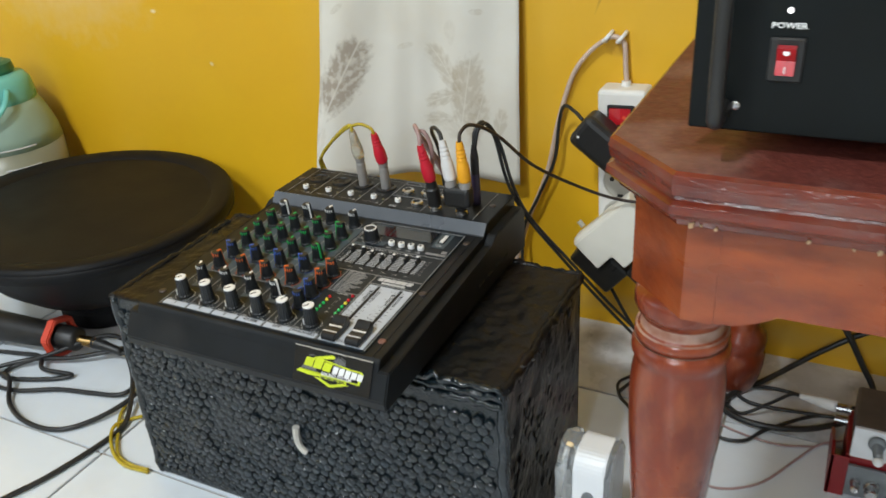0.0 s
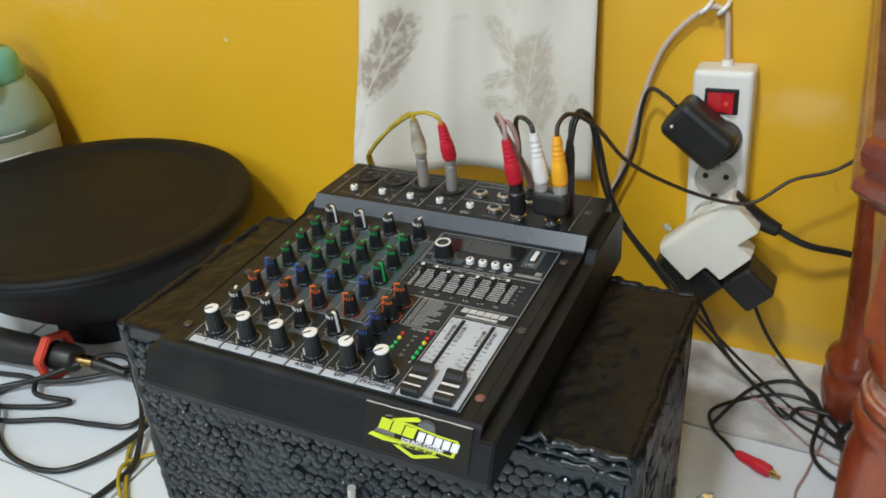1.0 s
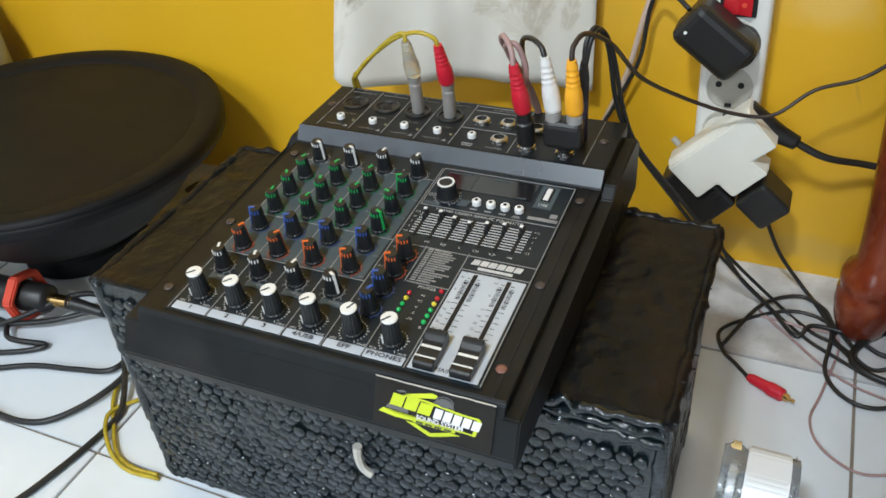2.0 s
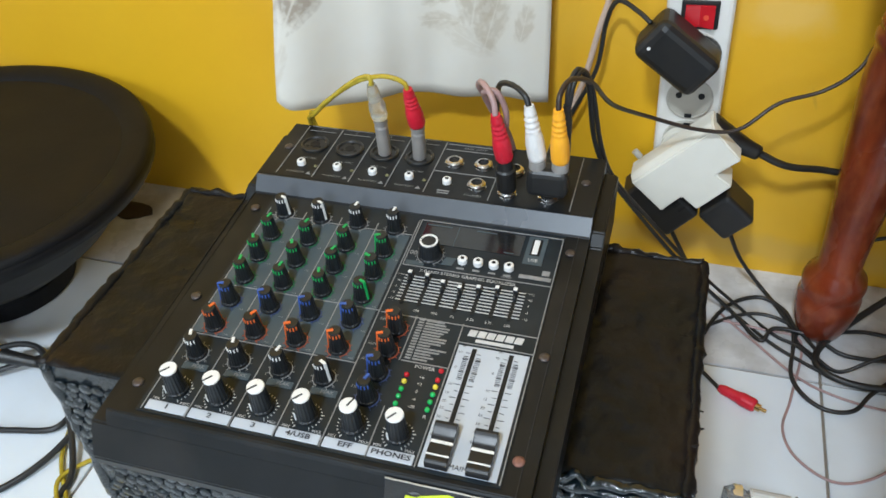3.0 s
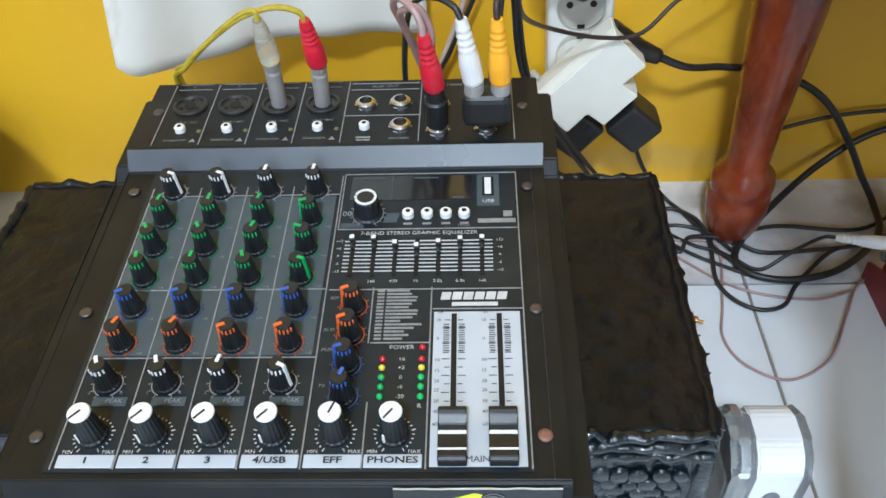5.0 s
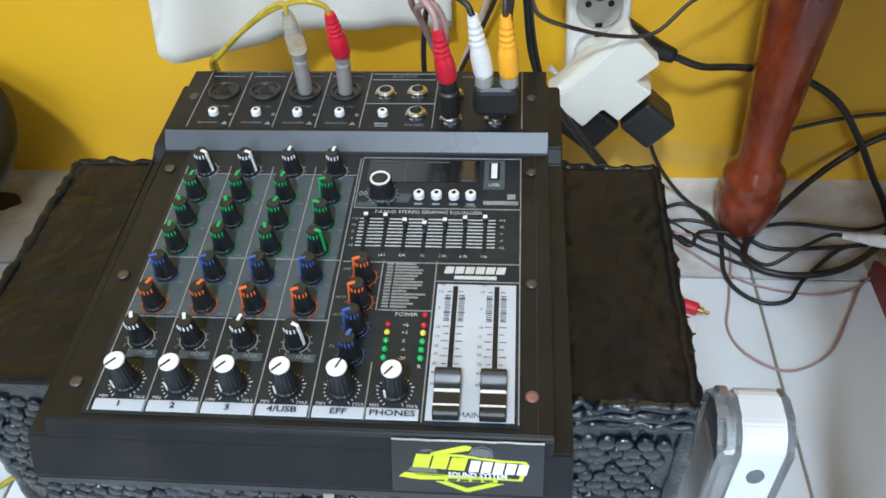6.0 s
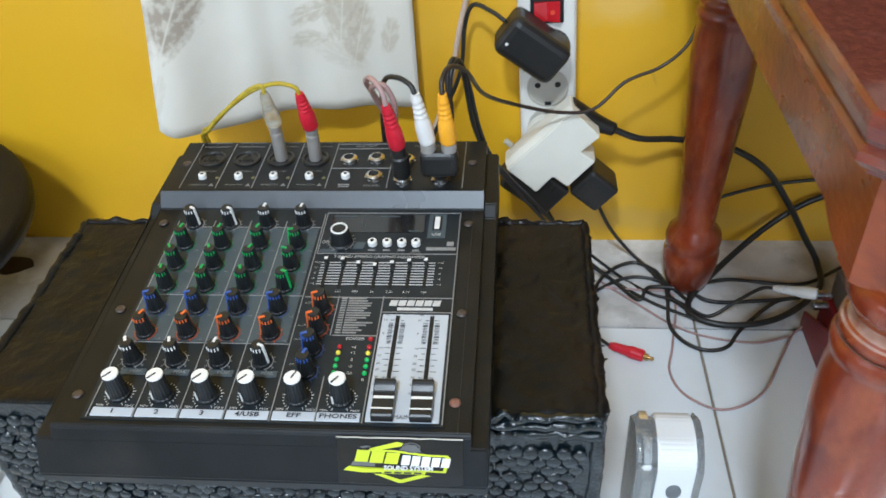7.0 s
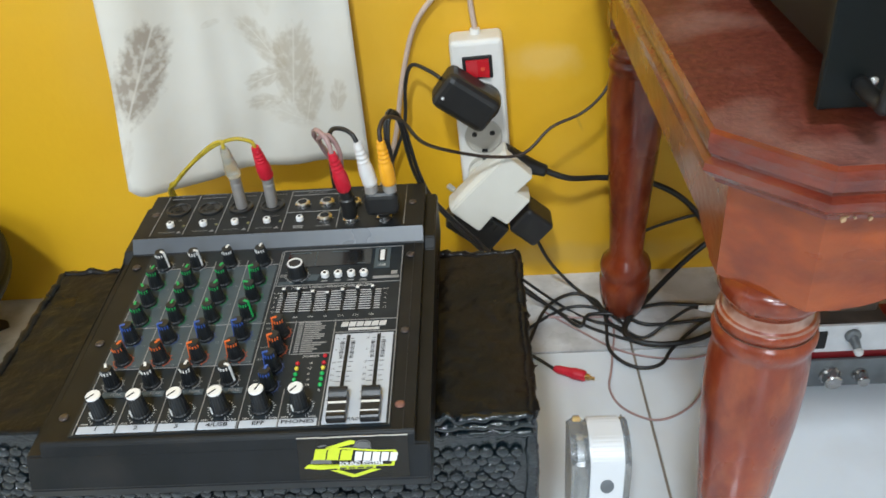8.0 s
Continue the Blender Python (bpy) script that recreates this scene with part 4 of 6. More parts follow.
lathe(bm, [(0.0060, 0), (0.0060, 0.0022), (0.0050, 0.0030), (0.0036, 0.0034), (0.0034, 0.0012)], 28)
JACKNUT = finish(bm, "jack_nut", CHROME)
bm = bmesh.new()
lathe(bm, [(0.0034, 0.0012), (0.0034, 0.0018)], 16)
JACKHOLE = finish(bm, "socket_hole", HOLE)
for x, y in ((0.0900, -0.2560), (0.1100, -0.2550), (0.1110, -0.2780), (0.1320, -0.2820), (0.1585, -0.2815), (0.1320, -0.2570), (0.1585, -0.2570)):
    j = hold("jack_nut", JACKNUT, mixer, deck(x, y), "shiny jack socket nut")
    hold("socket_hole", JACKHOLE, j, deck(x, y))

# sticker on the sloping front
SM = Matrix.Translation((0.1520, -0.4953, 0.2377)) @ Matrix.Rotation(math.atan2(0.026, 0.012), 4, "X")
bm = bmesh.new()
box(bm, (-0.0330, -0.0125, 0.0), (0.0330, 0.0140, 0.0004))
box(bm, (-0.0330, 0.0120, 0.0), (0.0320, 0.0140, 0.0009))
stk = part("sticker", bm, STKFILM, mixer, "glossy sticker with a lime and white block logo", SM)


def stick(outlines, material, w):
    bm = bmesh.new()
    for o in outlines:
        prism(bm, [(x, y) for x, y in o], 0.0003, w)
    return part("sticker_print", bm, material, stk, "", SM)


stick([[(-0.030, -0.0050), (-0.027, -0.0026), (-0.021, -0.0040), (0.024, -0.0052), (0.0265, 0.0035), (0.0250, 0.0048), (0.0150, 0.0050), (-0.003, 0.0070), (-0.016, 0.0072), (-0.0165, 0.0062), (-0.004, 0.0060), (0.014, 0.0040), (0.0240, 0.0038), (0.0225, -0.0042), (-0.020, -0.0062)],
       [(-0.0160, 0.0076), (-0.0010, 0.0118), (0.0020, 0.0110), (0.0010, 0.0094), (-0.0100, 0.0070)],
       [(-0.0140, -0.0068), (-0.0010, -0.0116), (0.0010, -0.0116), (0.0160, -0.0070), (0.0100, -0.0068), (0.0000, -0.0098), (-0.0090, -0.0068)]], STKGREEN, 0.0006)
stick([[(-0.0240 + 0.0078 * i, 0.0002 - 0.0004 * i), (-0.0170 + 0.0078 * i, 0.0000 - 0.0004 * i), (-0.0152 + 0.0078 * i, 0.0066 - 0.0006 * i), (-0.0222 + 0.0078 * i, 0.0068 - 0.0006 * i)] for i in range(3)], STKGREEN, 0.0008)
stick([[(0.0005 + 0.0052 * i, -0.0012 - 0.0002 * i), (0.0048 + 0.0052 * i, -0.0012 - 0.0002 * i), (0.0060 + 0.0052 * i, 0.0042 - 0.0003 * i), (0.0017 + 0.0052 * i, 0.0044 - 0.0003 * i)] for i in range(5)], STKWHITE, 0.0008)
stick([[(-0.0260, -0.0022), (-0.0130, -0.0026), (-0.0135, 0.0000), (-0.0250, 0.0000)]], STKGREY, 0.0007)
stick([[(-0.0100, -0.0064), (0.0130, -0.0064), (0.0135, -0.0048), (-0.0095, -0.0046)]], STKGREEN, 0.0007)
stick([[(-0.0085 + 0.0052 * i, -0.0061), (-0.0045 + 0.0052 * i, -0.0061), (-0.0043 + 0.0052 * i, -0.0052), (-0.0083 + 0.0052 * i, -0.0052)] for i in range(4)], INK, 0.0009)
stick([[(0.0000, 0.0075), (0.0040, 0.0105), (0.0090, 0.0100), (0.0115, 0.0062), (0.0060, 0.0064)], [(-0.0210, 0.0085), (-0.0170, 0.0094), (-0.0150, 0.0088), (-0.0190, 0.0078)]], STKGREY, 0.0007)
word("SOUND SYSTEM", 0.0036, STKWHITE, stk, SM @ Matrix.Translation((0.0045, -0.0030, 0.0009)), "sticker_print", bold=0.0001)


# pale strip paints the glint along the film's lifted top edge
bm = bmesh.new()
tube(bm, [(-0.0330 + 0.0055 * i, 0.0140 + 0.0006 * noise.noise(Vector((i * 0.9, 2, 4))), 0.0008 + 0.0005 * noise.noise(Vector((i * 1.3, 6, 1)))) for i in range(13)], 0.0004, 6, 3)
part("lifted_edge", bm, TAPE, stk, "lifted edge of the film with a painted pale glint", SM)
for r in (0.0042, 0.0026):
    bm = bmesh.new()
    lathe(bm, [(r, 0.0006), (r, 0.0009), (r - 0.0006, 0.0009), (r - 0.0006, 0.0006)], 24, Matrix.Translation((0.0062, 0.0088, 0)) @ Matrix.Diagonal((1.15, 0.7, 1, 1)), close=False)
    part("sticker_print", bm, STKGREY, stk, "", SM)


# ---- plugs standing in the mixer ----
def plug(name, label, foot, tip, sleeves, category="plug"):
    """A plug along foot to tip; sleeves: name, material, rows of (radius, share of the length)."""
    a, b = Vector(foot), Vector(tip)
    t = thing(name, foot, label, category)
    m = Matrix.Translation(a) @ (b - a).to_track_quat("Z", "Y").to_matrix().to_4x4()
    size = (b - a).length
    for pname, material, rows in sleeves:
        bm = bmesh.new()
        lathe(bm, [(r, s * size) for r, s in rows], 20)
        part(pname, bm, material, t, "", m, soft=False)
    return t


RIBBED = [(0.0050, 0.0), (0.0057, 0.05), (0.0058, 0.30), (0.0054, 0.42), (0.0046, 0.52), (0.0047, 0.57), (0.0041, 0.61), (0.0045, 0.66), (0.0038, 0.71), (0.0042, 0.76), (0.0035, 0.81), (0.0038, 0.86), (0.0032, 0.94), (0.0029, 1.0)]
JACKBODY = [(0.0040, 0.0), (0.0046, 0.02), (0.0046, 0.78), (0.0041, 0.82), (0.0041, 0.88), (0.0048, 0.90), (0.0048, 1.0)]
plug("jack_plug", "grey metal jack adapter in the third input", (0.0395, -0.2545, ZD + 0.0006), (0.0410, -0.2600, 0.3035), [("barrel", STEELJACK, JACKBODY)])
plug("jack_plug", "grey metal jack adapter in the fourth input", (0.0648, -0.2545, ZD + 0.0006), (0.0668, -0.2600, 0.3010), [("barrel", STEELJACK, JACKBODY)])
plug("phono_plug", "clear phono plug with yellow wire", (0.0411, -0.2602, 0.3040), (0.0405, -0.2670, 0.3320), [("sleeve", CLEAR, RIBBED)])
plug("phono_plug", "red phono plug with yellow wire", (0.0669, -0.2602, 0.3015), (0.0650, -0.2680, 0.3320), [("sleeve", RED_PL, RIBBED)])
ADAPT = [(0.0050, 0.0), (0.0062, 0.08), (0.0064, 0.70), (0.0052, 0.74), (0.0046, 1.0)]
plug("jack_plug", "black jack adapter in a main output", (0.1320, -0.2820, ZD + 0.0034), (0.1318, -0.2870, 0.3015), [("barrel", BLACK, ADAPT)])
plug("phono_plug", "red phono plug in a black jack adapter", (0.1318, -0.2872, 0.3018), (0.1280, -0.2950, 0.3370), [("sleeve", RED_PL, RIBBED)])
t = thing("double_jack_plug", (0.1585, -0.2815, ZD + 0.0034), "black two-way jack adapter in the other main output", "plug")
bm = bmesh.new()
box(bm, (0.1460, -0.2945, 0.2800), (0.1720, -0.2800, 0.3000), 0.0045, None, 3)
lathe(bm, [(0.0050, ZD + 0.0034), (0.0050, 0.2810)], 20, Matrix.Translation((0.1585, -0.2820, 0)))
part("barrel", bm, BLACK, t)
for x in (0.1523, 0.1662):
    bm = bmesh.new()
    lathe(bm, [(0.0052, 0.2990), (0.0052, 0.3050)], 20, Matrix.Translation((x, -0.2880, 0)))
    part("socket_sleeve", bm, STEELJACK, t)
plug("phono_plug", "white phono plug in the two-way adapter", (0.1523, -0.2880, 0.3052), (0.1465, -0.2890, 0.3420), [("sleeve", WHT_PL, RIBBED)])
plug("phono_plug", "yellow phono plug in the two-way adapter", (0.1662, -0.2880, 0.3052), (0.1640, -0.2910, 0.3425), [("sleeve", YEL_PL, RIBBED)])
plug("phono_plug", "black phono plug in a clear violet-banded sleeve", (0.1640, -0.2600, ZD + 0.0010), (0.1650, -0.2640, 0.3300), [("sleeve", mat("smoky_violet_sleeve", (0.07, 0.05, 0.11), None, 0.3), [(0.0040, 0), (0.0040, 0.5), (0.0036, 0.55)]), ("boot", BLACK, [(0.0038, 0.5), (0.0038, 0.8), (0.0022, 1.0)])])


# ---- cables ----
def cable(name, label, r, material, *lines, category="cable", seg=8):
    bm = bmesh.new()
    for pts in lines:
        tube(bm, pts, r, seg, 7)
    data = smooth(finish(bm, name, material))
    return tagged(hold(name, data, None), label, category)

# ---- table ----
TT = 0.4315


def octagon(x0, x1, y0, y1, c):
    return [(x0 + c, y0), (x1 - c, y0), (x1, y0 + c), (x1, y1 - c), (x1 - c, y1), (x0 + c, y1), (x0, y1 - c), (x0, y0 + c)]


def table():
    t = thing("side_table", (0.80, -0.27, 0), "low red-brown varnished wooden table with turned legs", "table")
    x0, x1, y0, y1, c = 0.359, 1.25, -0.504, -0.040, 0.035
    bm = bmesh.new()
    rings = []
    for z, d in ((0.400, 0.0), (0.400, 0.005), (0.402, 0.0085), (0.4055, 0.0095), (0.4065, 0.0125), (0.4105, 0.0160), (0.4145, 0.0155), (0.4165, 0.0120), (0.4180, 0.0115), (0.4195, 0.0140), (0.4255, 0.0150), (0.4300, 0.0142), (TT, 0.0120)):
        rings.append([bm.verts.new((x, y, z)) for x, y in octagon(x0 - d, x1 + d, y0 - d, y1 + d, c + d * 0.55)])
    for a, b in zip(rings, rings[1:]):
        for i in range(8):
            bm.faces.new((a[i], a[(i + 1) % 8], b[(i + 1) % 8], b[i]))
    bm.faces.new(rings[0])
    k = part("tabletop", bm, WOOD_EDGE, t, "glossy moulded table edge")
    bm = bmesh.new()
    prism(bm, octagon(x0 - 0.0119, x1 + 0.0119, y0 - 0.0119, y1 + 0.0119, c + 0.0066), TT - 0.004, TT + 0.0002)
    part("top_surface", bm, WOOD_TOP, k, "dusty scratched top surface")
    prof = [(0.0270, 0.3425), (0.0285, 0.338), (0.0285, 0.333), (0.0265, 0.3285), (0.0238, 0.326), (0.0232, 0.3215), (0.0240, 0.318), (0.0268, 0.3165), (0.0275, 0.3135), (0.0268, 0.3105), (0.0252, 0.3090), (0.0270, 0.3075), (0.0288, 0.304), (0.0285, 0.2995),
            (0.0268, 0.2965), (0.0266, 0.293), (0.0280, 0.283), (0.0286, 0.265), (0.0276, 0.235), (0.0252, 0.200), (0.0226, 0.165), (0.0203, 0.130), (0.0187, 0.100), (0.0184, 0.086), (0.0200, 0.080), (0.0262, 0.073), (0.0280, 0.065), (0.0268, 0.057),
            (0.0256, 0.053), (0.0278, 0.049), (0.0276, 0.036), (0.0250, 0.020), (0.0205, 0.006), (0.0175, 0.0)]
    bm = bmesh.new()
    lathe(bm, prof, 36)
    leg = smooth(finish(bm, "leg", WOOD_LEG))
    worn = []
    for rows in ([(0.0236, 0.3240), (0.0236, 0.3200), (0.0244, 0.3176), (0.0270, 0.3166)], [(0.0274, 0.3096), (0.0256, 0.3089), (0.0262, 0.3084)]):
        bm = bmesh.new()
        lathe(bm, rows, 36, close=False)
        worn.append(smooth(finish(bm, "worn_ring", DUSTWOOD)))
    for sx, sy in ((0, 0), (0, 1), (1, 0), (1, 1)):
        lx, ly = (x1 - 0.031 if sx else x0 + 0.031), (y1 - 0.036 if sy else y0 + 0.036)
        bm = bmesh.new()
        q = [(x0, y0 + c), (x0 + c, y0), (x0 + 0.052, y0), (x0 + 0.052, y0 + 0.052), (x0, y0 + 0.052)]
        q = [(x0 + x1 - x if sx else x, y0 + y1 - y if sy else y) for x, y in q]
        prism(bm, q, 0.342, 0.400)
        post = part("corner_post", bm, WOOD, t)
        at = Matrix.Translation((lx, ly, 0))
        k = hold("leg", leg, t, at, "turned leg with worn pale rings")
        for data in worn if not sy else ():
            hold("worn_ring", data, k, at, "pale dusty groove")
    for lo, hi in (((x0 + 0.052, y0 + 0.0004, 0.353), (x1 - 0.052, y0 + 0.020, 0.400)), ((x0 + 0.052, y1 - 0.020, 0.353), (x1 - 0.052, y1 - 0.0004, 0.400)),
                   ((x0 + 0.0004, y0 + 0.052, 0.353), (x0 + 0.020, y1 - 0.052, 0.400)), ((x1 - 0.020, y0 + 0.052, 0.353), (x1 - 0.0004, y1 - 0.052, 0.400))):
        bm = bmesh.new()
        box(bm, lo, hi)
        part("apron", bm, WOOD, t)
    arc = [(0.0, 0.3422), (0.010, 0.3432), (0.020, 0.3465), (0.027, 0.3500), (0.031, 0.3530), (0.0, 0.3530)]
    bm = bmesh.new()
    prism(bm, [(x0 + 0.052 + x, z) for x, z in arc], -y0 - 0.0195, -y0 - 0.0008, Matrix(((1, 0, 0, 0), (0, 0, -1, 0), (0, 1, 0, 0), (0, 0, 0, 1))))
    part("bracket", bm, WOOD, t, "curved bracket beside the leg")
    bm = bmesh.new()
    prism(bm, [(y0 + 0.052 + y, z) for y, z in arc], x0 + 0.0008, x0 + 0.0195, Matrix(((0, 0, 1, 0), (1, 0, 0, 0), (0, 1, 0, 0), (0, 0, 0, 1))))
    part("bracket", bm, WOOD, t, "curved bracket beside the leg")
    # chipped edge under the moulding
    bm = bmesh.new()
    for k in range(8):
        x, s = random.uniform(0.396, 0.428) if k < 5 else random.uniform(0.44, 0.50), random.uniform(0.0005, 0.0018)
        m = Matrix.Translation((x, y0 - 0.0088 + random.uniform(-0.001, 0.0006), 0.4025 + random.uniform(-0.0016, 0.0022))) @ Matrix.Rotation(random.uniform(0, 3), 4, "Y")
        prism(bm, [(-s, -s * 0.5), (s * 0.6, -s * 0.7), (s * 1.3, 0.1 * s), (s * 0.3, s * 0.8), (-s * 0.8, s * 0.5)], -0.0006, 0.0008, m @ Matrix.Rotation(radians(90), 4, "X"))
    tagged(part("edge_chip", bm, CHIP, t), kind="stuff")
    return t


table()


# ---- power amplifier ----
def amplifier():
    t = thing("power_amplifier", (0.63, -0.30, TT), "black rack power amplifier standing on the table", "amplifier")
    yf = -0.487
    AZ = TT + 0.0065
    bm = bmesh.new()
    box(bm, (0.387, yf, AZ + 0.006), (0.870, yf + 0.005, AZ + 0.183), 0.0008)
    part("front_panel", bm, AMPBLK, t)
    bm = bmesh.new()
    box(bm, (0.408, yf + 0.0052, AZ + 0.008), (0.849, -0.130, AZ + 0.181), 0.002)
    part("case", bm, AMPBLK, t)
    bm = bmesh.new()
    lathe(bm, [(0.010, 0), (0.012, 0.003), (0.012, 0.0147)], 20)
    foot = smooth(finish(bm, "foot", BLACK))
    for x in (0.44, 0.815):
        for y in (-0.420, -0.165):
            hold("foot", foot, t, Matrix.Translation((x, y, TT)))
    for x in (0.4035, 0.8535):
        bm = bmesh.new()
        tube(bm, [(x, yf + 0.001, AZ + 0.018), (x, yf - 0.020, AZ + 0.0185), (x, yf - 0.028, AZ + 0.026), (x, yf - 0.029, AZ + 0.090), (x, yf - 0.028, AZ + 0.160), (x, yf - 0.020, AZ + 0.167), (x, yf + 0.001, AZ + 0.168)], 0.0038, 14, 6)
        h = part("handle", bm, BLACK, t, "black bar handle", soft=True)
        bm = bmesh.new()
        lathe(bm, [(0.0022, 0), (0.0022, 0.0012), (0.0012, 0.0016)], 14, Matrix.Translation((x + 0.0052, yf, AZ + 0.019)) @ Matrix.Rotation(radians(90), 4, "X"))
        part("screw", bm, CHROME, h)
    bm = bmesh.new()
    box(bm, (0.4210, yf - 0.0020, 0.4700), (0.4365, yf + 0.0005, 0.4905), 0.0008)
    s = part("switch_frame", bm, BLACK, t)
    bm = bmesh.new()
    prism(bm, [(yf - 0.0015, 0.4735), (yf - 0.0050, 0.4740), (yf - 0.0035, 0.4805), (yf - 0.0070, 0.4868), (yf - 0.0015, 0.4874)], 0.4248, 0.4330, Matrix(((0, 0, 1, 0), (1, 0, 0, 0), (0, 1, 0, 0), (0, 0, 0, 1))))
    part("rocker", bm, REDLENS, s, "red rocker")
    bm = bmesh.new()
    box(bm, (0.4286, yf - 0.0052, 0.4752), (0.4292, yf - 0.0040, 0.4780))
    lathe(bm, [(0.0014, 0.0), (0.0014, 0.0008)], 14, Matrix.Translation((0.429, yf - 0.0058, 0.4847)) @ Matrix.Rotation(radians(90 - 24), 4, "X"))
    part("rocker_mark", bm, CAPWHITE, s)
    bm = bmesh.new()
    bmesh.ops.create_uvsphere(bm, u_segments=16, v_segments=8, radius=0.0014, matrix=Matrix.Translation((0.4280, yf, 0.5025)))
    part("power_lamp", bm, LAMP_ON, t, "lit white lamp", soft=True)
    word("POWER", 0.0036, CAPWHITE, t, Matrix.Translation((0.4284, yf - 0.0004, 0.4957)) @ Matrix.Rotation(radians(90), 4, "X") @ Matrix.Diagonal((1.22, 1, 1, 1)), bold=0.0001)
    bm = bmesh.new()
    lathe(bm, [(0.0032, 0), (0.0030, 0.0016), (0.0018, 0.0024)], 12, Matrix.Translation((0.408, -0.445, AZ + 0.035)) @ Matrix.Rotation(radians(-90), 4, "Y"))
    part("case_screw", bm, CHROME, t, "bright screw")


LAMP_ON = glow("lit_white_lamp", (1.0, 1.0, 1.0), 1.5)
amplifier()


# ---- small red-cased amplifier on the floor ----
def small_amplifier():
    t = thing("small_amplifier", (0.60, -0.18, 0), "small amplifier with a dark red metal case on the floor", "amplifier")
    x0, x1, y0, y1 = 0.505, 0.690, -0.213, -0.140
    side = Matrix(((0, 0, 1, 0), (1, 0, 0, 0), (0, 1, 0, 0), (0, 0, 0, 1)))
    bm = bmesh.new()
    box(bm, (x0, y0 + 0.004, 0.0), (x1, y1, 0.046), 0.001)
    prism(bm, [(y0 - 0.002, 0.0), (y1 + 0.004, 0.0), (y1 + 0.004, 0.018), (y0 + 0.020, 0.046), (y0 - 0.002, 0.046)], x0 - 0.012, x0 - 0.009, side)
    box(bm, (x0 - 0.012, y0 - 0.002, 0.0), (x0 + 0.004, y0, 0.046), 0.0006)
    part("case", bm, REDMETAL, t)
    bm = bmesh.new()
    box(bm, (x0 + 0.003, y0 - 0.001, 0.002), (x1, y0 + 0.003, 0.037), 0.0006)
    part("front_panel", bm, GREYMETAL, t, "grey front panel")
    bm = bmesh.new()
    box(bm, (x0 + 0.003, y0, 0.047), (x1 - 0.060, y0 + 0.004, 0.080), 0.0008)
    part("upper_plate", bm, WHITEPLATE, t, "white painted plate")
    bm = bmesh.new()
    box(bm, (x0 + 0.004, y0 + 0.006, 0.046), (x1 - 0.070, y1 - 0.002, 0.078), 0.002)
    box(bm, (x0 + 0.060, y0 + 0.022, 0.076), (x1 - 0.075, y1 - 0.006, 0.112), 0.004, None, 2)
    part("transformer", bm, BROWNBOX, t, "dusty brown transformer")
    bm = bmesh.new()
    box(bm, (0.5450, y0 - 0.002, 0.053), (0.5600, y0 + 0.001, 0.074), 0.0008)
    part("rocker", bm, HOLE, t, "black rocker switch")
    turn = Matrix.Rotation(radians(90), 4, "X")
    for x, z, r in ((0.517, 0.020, 0.0045), (0.531, 0.018, 0.0070), (0.571, 0.018, 0.0105), (0.600, 0.018, 0.0075)):
        bm = bmesh.new()
        lathe(bm, [(r, 0), (r, 0.004), (r * 0.85, 0.006), (r * 0.80, 0.013), (r * 0.65, 0.0145)], 24, Matrix.Translation((x, y0, z)) @ turn)
        part("knob", bm, CHROME, t, "silver knob")
    for x in (0.528, 0.584):
        bm = bmesh.new()
        lathe(bm, [(0.0075, 0), (0.0075, 0.003), (0.005, 0.004)], 20, Matrix.Translation((x, y0, 0.068)) @ turn)
        tube(bm, [(x, y0 + 0.001, 0.068), (x + 0.002, y0 - 0.012, 0.060)], 0.0055, 12, 4, 0.0038)
        k = part("toggle", bm, GREYMETAL, t, "", soft=True)
        bm = bmesh.new()
        bmesh.ops.create_uvsphere(bm, u_segments=14, v_segments=8, radius=0.0046, matrix=Matrix.Translation((x + 0.0022, y0 - 0.014, 0.0585)))
        part("toggle_tip", bm, CAPWHITE, k, "white tip", soft=True)
    for z in (0.040, 0.054):
        bm = bmesh.new()
        lathe(bm, [(0.0045, 0), (0.0045, 0.013)], 14, Matrix.Translation((x0 - 0.012, y1 - 0.012, z)) @ Matrix.Rotation(radians(90), 4, "Y"))
        part("socket", bm, CHROME, t)


small_amplifier()


